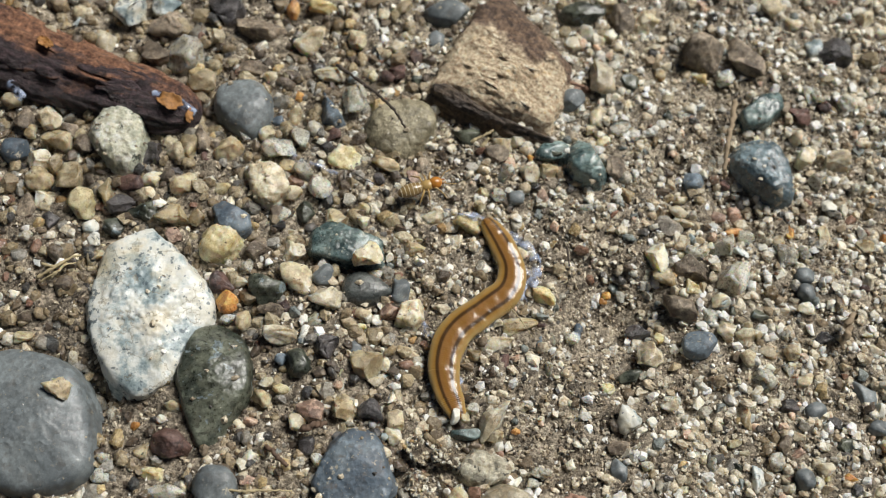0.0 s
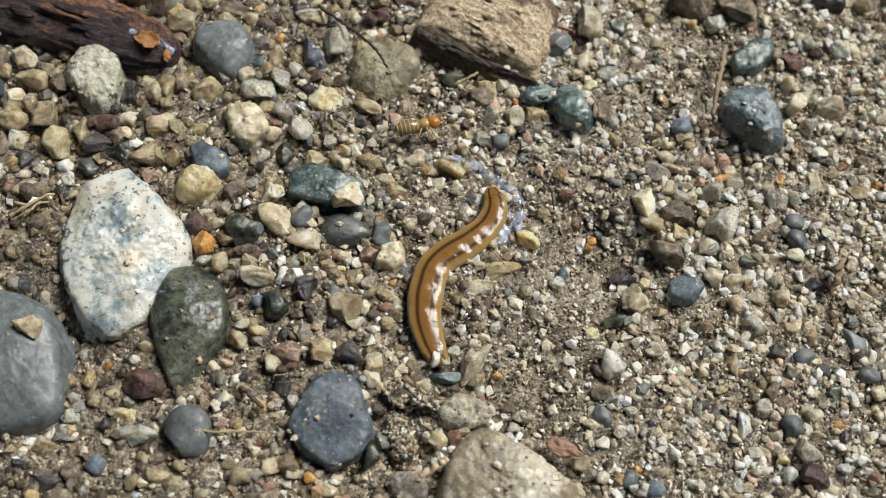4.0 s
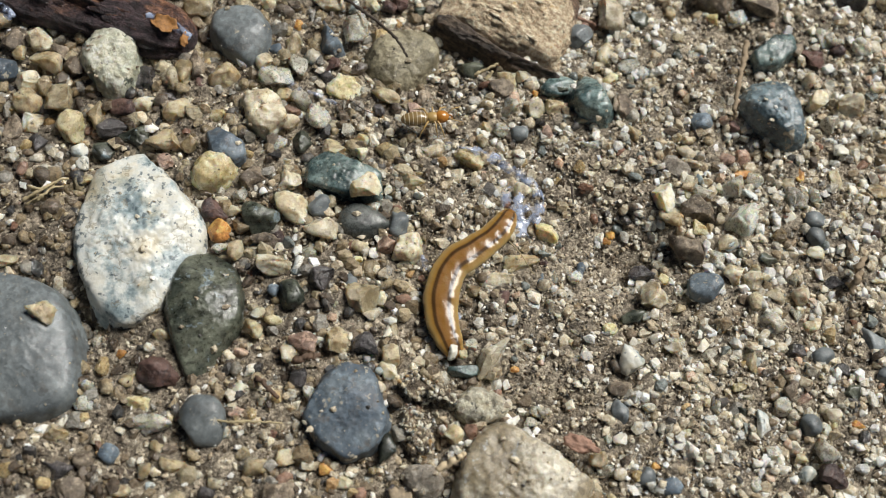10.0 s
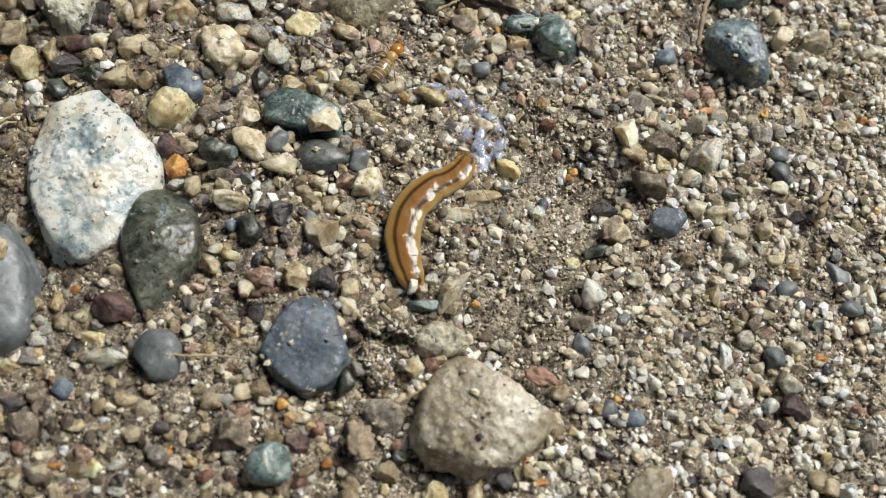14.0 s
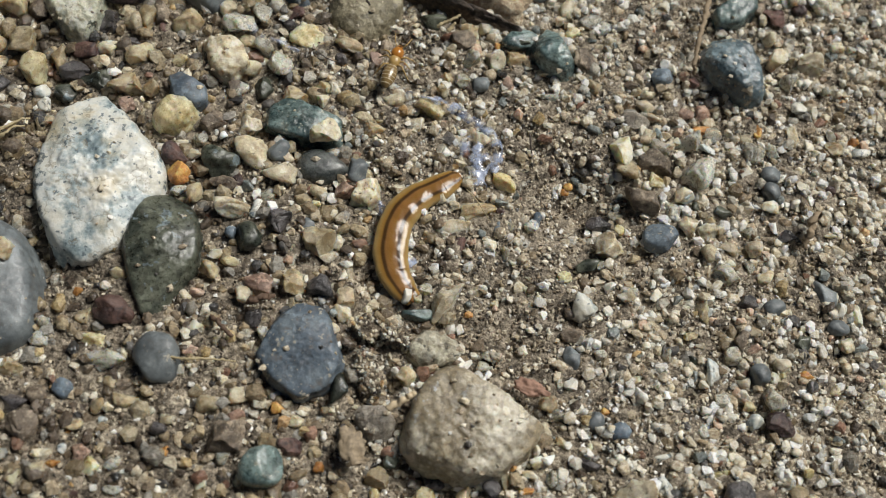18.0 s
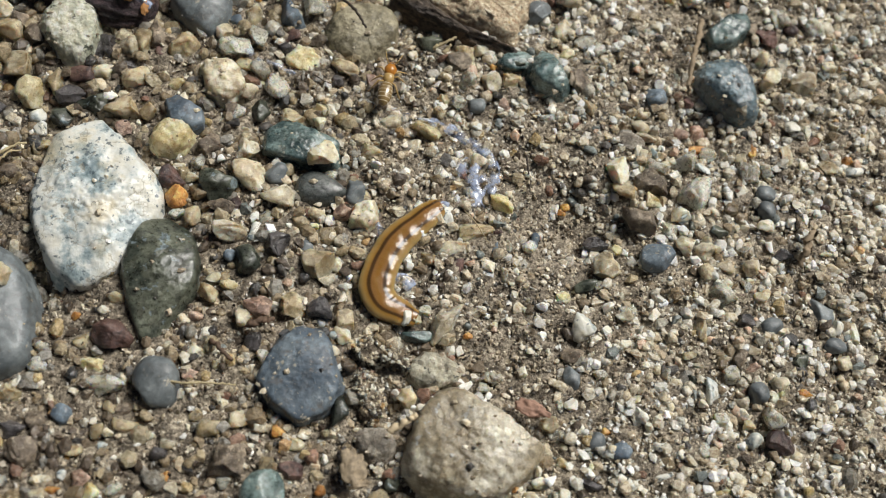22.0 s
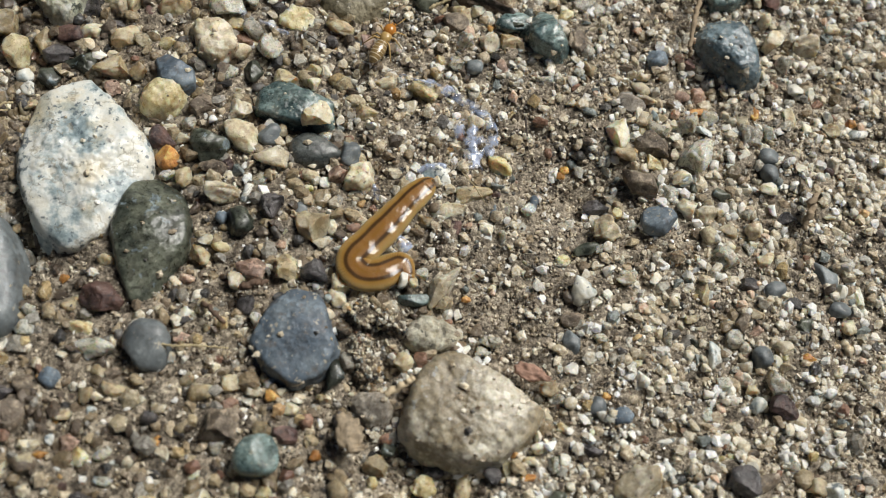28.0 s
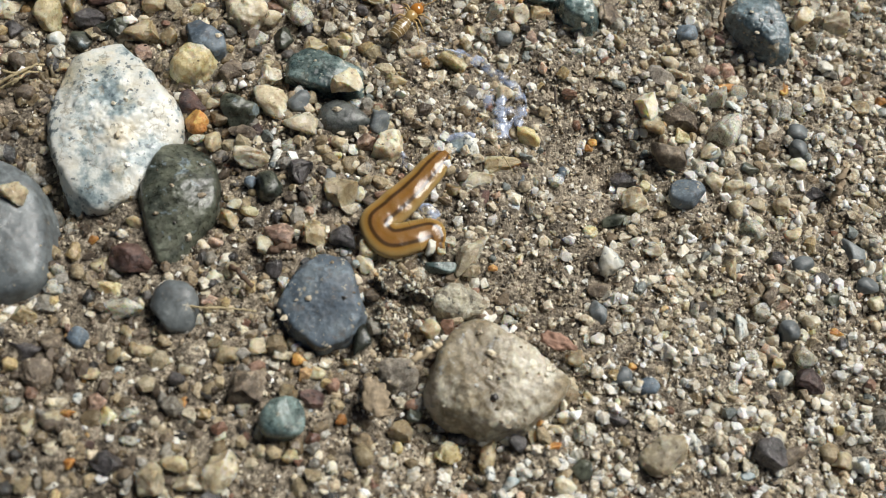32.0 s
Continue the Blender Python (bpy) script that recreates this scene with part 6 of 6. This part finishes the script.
twig("twig", "brown rotten twig piece between pebbles", ROTTEN, 0.3, (-11.6, 25.9, 0.6), (-10.4, 25.0, 1.2), (-9.3, 24.0, 0.9))
twig("twig", "brown rotten twig piece beside a basalt rock", ROTTEN, 0.38, (-8.3, 27.6, 0.7), (-7.0, 27.9, 1.1), (-5.7, 28.2, 0.8))
twig("straw", "curled dry grass fibre on the soil", STRAW, 0.16, (-34.6, 43.9, 0.5), (-33.2, 44.0, 1.1), (-31.9, 45.0, 1.0), (-31.2, 45.3, 0.6))
twig("straw", "curled dry grass fibre on the soil", STRAW, 0.13, (-34.9, 42.4, 0.5), (-33.6, 42.9, 1.2), (-32.4, 44.1, 1.1), (-31.6, 44.5, 0.6))
twig("twig", "dark sliver of wood lying in sand", TWIG, 0.13, (18.4, 47.4, 0.4), (18.5, 46.2, 0.6), (18.6, 45.2, 0.4))
twig("thread", "fine dark fibre hanging from the slime", TWIG, 0.07, (-3.8, 55.3, 0.5), (-2.7, 54.4, 0.8), (-1.7, 54.2, 0.5))
flake("bark_flake", "orange flake stuck on the rotten branch", FLAKE, -23.5, 62.1, 2.8, 2.7, 1.9, -25, 0.14, on=branch)
flake("bark_flake", "rust coloured chip on the rotten branch", FLAKE, -21.5, 60.9, 1.8, 0.8, 1.8, 0, 0.15, on=branch)
flake("bark_flake", "tan bark scale on the rotten branch", FLAKE, -37.2, 68.8, 3.2, 2.4, 1.1, -40, 0.12, on=branch)
flake("bark_flake", "reddish flat bark flake on the sand", REDWOOD, 18.6, 20.7, 0.4, 3.3, 1.6, -20, 0.4)
flake("shell_flake", "buff papery husk flake on the gravel", HUSK, 2.4, 14.4, 1.0, 2.5, 3.4, 10, 0.35)
flake("shell_flake", "pale husk rim on the gravel", HUSK, 3.1, 12.9, 0.9, 2.0, 0.6, 20, 0.3)
# films of slime whose bluish shine comes from their painted tint
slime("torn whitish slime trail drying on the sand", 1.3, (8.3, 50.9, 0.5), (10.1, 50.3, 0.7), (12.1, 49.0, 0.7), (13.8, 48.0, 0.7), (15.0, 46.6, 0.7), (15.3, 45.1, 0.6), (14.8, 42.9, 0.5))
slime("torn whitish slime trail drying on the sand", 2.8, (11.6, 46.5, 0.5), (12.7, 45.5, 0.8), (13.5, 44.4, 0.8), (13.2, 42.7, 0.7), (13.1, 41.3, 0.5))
slime("thin slime strands between pebbles", 0.7, (-11.9, 58.5, 0.8), (-10.4, 57.1, 1.3), (-8.9, 56.4, 1.2), (-7.3, 56.0, 1.0), (-5.6, 55.4, 0.7))
slime("thin slime strand across the sand", 0.4, (5.5, 51.6, 0.6), (7.2, 50.9, 0.9), (8.9, 50.6, 0.8))
slime("wet slime drop on a cream pebble", 0.7, (3.5, 38.6, 1.6), (3.9, 37.9, 1.4), (3.8, 37.3, 1.0))
slime("pale slime film on the rotten branch", 1.2, (-41.1, 65.0, 1.8), (-40.1, 63.8, 2.0), (-39.4, 63.2, 1.4))
slime("pale slime film on the rotten branch", 1.3, (-25.5, 63.4, 3.1), (-23.5, 62.8, 3.1), (-21.8, 62.0, 2.6), (-20.9, 61.6, 2.0))
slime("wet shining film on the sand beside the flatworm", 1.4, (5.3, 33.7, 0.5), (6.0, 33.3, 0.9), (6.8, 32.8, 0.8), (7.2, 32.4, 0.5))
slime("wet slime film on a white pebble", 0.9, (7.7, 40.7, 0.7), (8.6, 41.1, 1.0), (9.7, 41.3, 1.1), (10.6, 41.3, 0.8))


# ---- flatworm ----
CRAWL = []


def crawl(t, *points):
    CRAWL.append((t, points))


crawl(0, (10.1, 50.2), (11.6, 47.5), (12.6, 44.7), (12.0, 42.2), (9.5, 40.1), (6.9, 37.9), (5.7, 35.2), (5.8, 32.3), (7.0, 29.2))
crawl(1, (10.6, 49.1), (12.1, 46.9), (12.6, 44.4), (11.8, 42.1), (9.2, 40.0), (6.6, 37.7), (5.6, 35.0), (5.7, 32.1), (7.0, 29.1))
crawl(2, (11.5, 48.5), (12.7, 46.3), (12.6, 43.8), (10.6, 41.3), (8.1, 39.4), (5.9, 37.2), (5.2, 34.6), (5.7, 31.7), (7.1, 29.1))
crawl(3, (12.1, 47.9), (12.6, 45.9), (11.7, 43.3), (9.6, 41.1), (7.0, 39.2), (5.8, 36.4), (5.6, 33.8), (6.2, 31.2), (7.2, 28.9))
crawl(6, (12.6, 46.0), (12.6, 43.5), (10.6, 41.3), (8.1, 39.5), (6.2, 37.4), (5.7, 34.7), (5.7, 32.5), (6.2, 30.5), (7.0, 29.1))
crawl(7, (12.9, 45.3), (12.1, 43.0), (10.1, 40.8), (7.6, 38.6), (6.2, 36.2), (5.8, 33.6), (6.2, 31.3), (7.0, 29.0))
crawl(8, (12.6, 44.5), (11.5, 42.3), (9.3, 40.4), (7.1, 38.5), (5.8, 35.8), (5.6, 33.2), (6.1, 31.0), (7.0, 29.1))
crawl(9, (12.6, 44.0), (11.1, 41.8), (8.9, 39.8), (6.7, 37.9), (5.6, 35.2), (5.7, 32.6), (6.3, 30.6), (7.0, 29.1))
crawl(10, (12.3, 43.9), (11.0, 41.7), (8.8, 39.7), (6.6, 37.9), (5.6, 35.2), (5.6, 32.6), (6.2, 30.7), (7.0, 29.0))
crawl(11.5, (12.2, 43.8), (10.7, 41.6), (8.7, 39.7), (6.7, 37.8), (5.7, 35.1), (5.9, 32.2), (6.7, 29.7), (7.1, 28.8))
crawl(13, (12.1, 43.2), (10.9, 40.9), (8.7, 39.6), (6.5, 37.4), (5.7, 34.7), (5.9, 32.4), (6.4, 30.4), (7.0, 29.0))
crawl(16, (11.5, 42.3), (9.8, 40.8), (7.6, 39.1), (6.0, 36.9), (5.4, 34.2), (5.6, 31.9), (6.5, 30.3), (7.1, 28.9))
crawl(18, (11.2, 42.1), (9.5, 40.8), (7.3, 39.4), (5.5, 37.1), (4.9, 34.1), (5.2, 31.8), (6.1, 30.1), (7.2, 29.0))
crawl(20, (10.7, 41.1), (8.8, 39.8), (6.6, 38.4), (5.1, 36.2), (4.6, 33.5), (4.9, 31.5), (5.9, 29.8), (7.3, 29.2))
crawl(22, (9.9, 41.3), (7.7, 39.3), (5.5, 37.0), (4.2, 34.5), (3.7, 32.2), (4.4, 30.5), (6.0, 29.7), (7.4, 29.2))
crawl(23, (9.8, 40.7), (7.6, 38.9), (5.5, 36.6), (3.9, 34.1), (3.2, 32.1), (4.2, 30.5), (5.9, 30.2), (7.3, 29.2))
crawl(24, (9.7, 40.6), (7.8, 38.8), (5.7, 36.4), (3.9, 34.2), (2.5, 31.9), (3.1, 30.2), (4.6, 29.9), (6.2, 30.4), (7.3, 29.2))
crawl(25, (9.9, 40.5), (7.8, 38.6), (5.7, 36.1), (3.7, 33.5), (2.6, 31.4), (3.5, 29.9), (5.2, 29.9), (6.5, 30.4), (7.0, 29.2))
crawl(25.5, (9.5, 40.5), (7.4, 38.4), (5.3, 35.6), (3.5, 33.1), (2.5, 31.1), (3.4, 29.7), (5.0, 29.8), (6.5, 30.4), (7.0, 29.2))
crawl(27.5, (8.3, 39.4), (6.3, 36.9), (4.5, 34.4), (2.7, 32.2), (2.1, 30.7), (3.2, 29.4), (5.2, 29.7), (6.8, 30.7), (7.2, 29.3))
crawl(28, (9.2, 39.6), (7.1, 37.4), (5.2, 34.9), (3.2, 32.5), (2.0, 30.8), (2.9, 29.6), (4.6, 29.7), (6.4, 30.6), (7.0, 29.2))
crawl(29, (8.2, 39.4), (6.3, 37.1), (4.4, 34.6), (2.3, 32.4), (1.6, 30.9), (3.0, 29.6), (4.8, 30.0), (6.7, 30.9), (7.2, 29.2))
crawl(30.5, (7.7, 38.8), (6.1, 36.8), (4.6, 34.6), (2.7, 32.1), (1.8, 30.9), (3.2, 29.5), (5.1, 29.9), (6.6, 30.9), (7.2, 29.3))
crawl(32, (7.7, 39.1), (6.4, 37.2), (4.6, 34.7), (2.9, 32.8), (1.6, 31.2), (2.8, 29.6), (4.8, 30.0), (6.7, 30.7), (7.2, 29.2))
RIBS = 130


def half_width(s):
    return (1 + 0.03 * math.sin(21 * s) + 0.025 * math.sin(47 * s + 1)) * float(np.interp(s, [0, 0.02, 0.05, 0.12, 0.3, 0.55, 0.8, 0.93, 1.0], [0.52, 0.9, 1.12, 1.34, 1.55, 1.74, 1.66, 1.28, 0.8]))


def along(points):
    """Even stations with headings on a smooth line through the points."""
    p = np.array(points)
    k = np.linspace(0, len(p) - 1, 241)
    i = np.clip(k.astype(int), 0, len(p) - 2)
    u = (k - i)[:, None]
    q = np.vstack([2 * p[0] - p[1], p, 2 * p[-1] - p[-2]])
    a, b, c, d = q[i], q[i + 1], q[i + 2], q[i + 3]
    line = 0.5 * (2 * b + (c - a) * u + (2 * a - 5 * b + 4 * c - d) * u**2 + (3 * b - a - 3 * c + d) * u**3)
    length = np.concatenate([[0], np.cumsum(np.hypot(*np.diff(line, axis=0).T))])
    s = np.linspace(0, length[-1], RIBS)
    x, y = np.interp(s, length, line[:, 0]), np.interp(s, length, line[:, 1])
    dx, dy = np.gradient(x), np.gradient(y)
    for _ in range(90):
        dx, dy = (np.convolve(np.pad(v, 1, mode="edge"), [0.25, 0.5, 0.25], "valid") for v in (dx, dy))
    return x, y, np.degrees(np.unwrap(np.arctan2(dy, dx)))


def segment_mesh(wa, wb, half, crown):
    """A short slice of the body: domed back, thin edges, flat sole."""
    sides, stations = 28, 9
    verts, faces = [], []
    for j in range(stations):
        u = -1 + 2 * j / (stations - 1)
        w = wa + (wb - wa) * (u + 1) / 2
        high = 0.62 * w ** 0.65
        k = math.sqrt(max(0.0, 1 - crown * u * u))
        for i in range(sides):
            a = 2 * math.pi * i / sides
            c, q = math.cos(a), math.sin(a)
            z = abs(q) ** 0.48 * (high if q > 0 else -0.35 * high) + 0.22 * (w - (wa + wb) / 2)
            z += 0.02 * w * math.exp(-((c / 0.2) ** 2)) if q > 0 else 0
            verts.append((u * half, c * w * k, z * k))
        if j:
            o = (j - 1) * sides
            faces += [(o + i, o + sides + i, o + sides + (i + 1) % sides, o + (i + 1) % sides) for i in range(sides)]
    faces += [tuple(range(sides)), tuple(range(len(verts) - sides, len(verts)))[::-1]]
    me = mesh_from("body_segment", (np.array(verts) * MM).tolist(), faces, WORM)
    bm = bmesh.new()
    bm.from_mesh(me)
    bmesh.ops.recalc_face_normals(bm, faces=bm.faces)
    bm.to_mesh(me)
    bm.free()
    return me


def build_worm():
    worm = tagged(new("flatworm"), "glossy brown flatworm with olive edges and dark stripes creeping over sand", "flatworm")
    ribs = []
    for k in range(RIBS):
        tip = k in (0, RIBS - 1)
        half = 0.42
        wa, wb = (half_width(min(1.0, max(0.0, k / (RIBS - 1) + d * half / 20.0))) for d in (-1, 1))
        ribs.append(part("body_segment", segment_mesh(wa, wb, half, 0.95 if tip else 0.05), worm))
    return worm, ribs


worm, ribs = build_worm()


# ---- termite ----
def blob(rx, ry, rz, mat, level=3, name="blob"):
    d, faces = BALL[level]
    return mesh_from(name, d * np.array([rx, ry, rz]) * MM, faces, mat)


def build_termite():
    bug = tagged(new("termite"), "small pale termite with an amber head on the gravel", "insect")
    abdomen = part("abdomen", blob(1.25, 0.62, 0.55, PALE, 3, "abdomen"), bug, "pale banded abdomen")
    abdomen.location = Vector((-1.0, 0, 0.75)) * MM
    for k in range(6):
        x = -0.9 + 0.34 * k
        w = math.sqrt(1 - (x / 1.25) ** 2)
        ring = part("abdomen_band", blob(0.09, 0.64 * w, 0.57 * w, BAND, 2, "abdomen_band"), abdomen, "pale band")
        ring.location = Vector((x, 0, 0.02)) * MM
    thorax = part("thorax", blob(0.62, 0.5, 0.42, LIMB, 3, "thorax"), bug)
    thorax.location = Vector((0.45, 0, 0.8)) * MM
    head = part("head", blob(0.62, 0.55, 0.45, AMBER, 3, "head"), bug, "glossy amber head")
    head.location = Vector((1.2, 0, 0.85)) * MM
    for s in (1, -1):
        part("antenna", tube("antenna", [(0.45, 0.2 * s, 0.1), (1.0, 0.55 * s, 0.3), (1.7, 0.75 * s, 0.2)], [0.05, 0.045, 0.03], LIMB), head)
        part("mandible", tube("mandible", [(0.5, 0.2 * s, -0.1), (0.8, 0.16 * s, -0.15), (0.92, 0.03 * s, -0.15)], [0.09, 0.07, 0.03], AMBER), head)
    legs = []
    for k, x in enumerate((0.75, 0.45, 0.15)):
        for s in (1, -1):
            fore = (0.7, 0.05, -0.8)[k]
            leg = part("leg", tube("leg", [(0, 0.2 * s, 0), (fore * 0.4, 0.75 * s, 0.35), (fore, 1.25 * s, -0.35), (fore * 1.2, 1.5 * s, -0.75)], [0.09, 0.08, 0.055, 0.035], LIMB), bug)
            leg.location = Vector((x, 0, 0.75)) * MM
            legs.append((leg, x, s, k))
    for ob in bug.children_recursive:
        ob.data.transform(Matrix.Scale(BUG_SIZE, 4))
        ob.location *= BUG_SIZE
    return bug, legs


BUG_SIZE = 1.22
bug, legs = build_termite()
BUG = [
    (0, 3.3, 53.5, 19),
    (1, 4.8, 54.2, 36),
    (2, 5.2, 53.7, 5),
    (3, 4.9, 54.1, 24),
    (6, 4.8, 53.4, -20),
    (7, 5.1, 53.3, 8),
    (8, 4.7, 53.6, -15),
    (9, 4.2, 53.5, -23),
    (10, 3.7, 53.6, 7),
    (11.5, 3.5, 52.9, 33),
    (12, 4.2, 52.9, 34),
    (13, 3.7, 52.2, 39),
    (16, 4.1, 54.4, 93),
    (17, 3.5, 54.1, 57),
    (18, 4.1, 53.8, 74),
    (19, 4.4, 54.0, 74),
    (21, 4.2, 54.3, 81),
    (23, 3.7, 54.4, 77),
    (25, 4.0, 54.5, 56),
    (28, 3.9, 54.5, 66),
    (29, 4.5, 54.6, 68),
    (30, 3.9, 54.2, 73),
    (31, 3.8, 54.5, 63),
    (32, 3.4, 53.4, 56),
]


def motions():
    lines = [(t, along(points)) for t, points in CRAWL]
    for k, rib in enumerate(ribs):
        lift = half_width(k / (RIBS - 1)) * 0.22 - 0.15
        walk(rib, [(t, pose(x[k] * MM, y[k] * MM, (0.1 + lift) * MM, 0, 0, a[k])) for t, (x, y, a) in lines])
    walk(bug, [(t, pose(x * MM, y * MM, 0.35 * MM, 0, 0, a)) for t, x, y, a in BUG])
    for leg, x, s, k in legs:
        swing = [(t, 12 * s * math.sin(t * 2.2 + k * 2.1 + s)) for t in np.arange(0, 32.01, 0.8)]
        walk(leg, [(t, pose(x * BUG_SIZE * MM, 0, 0.75 * BUG_SIZE * MM, 0, 0, a)) for t, a in swing])


motions()
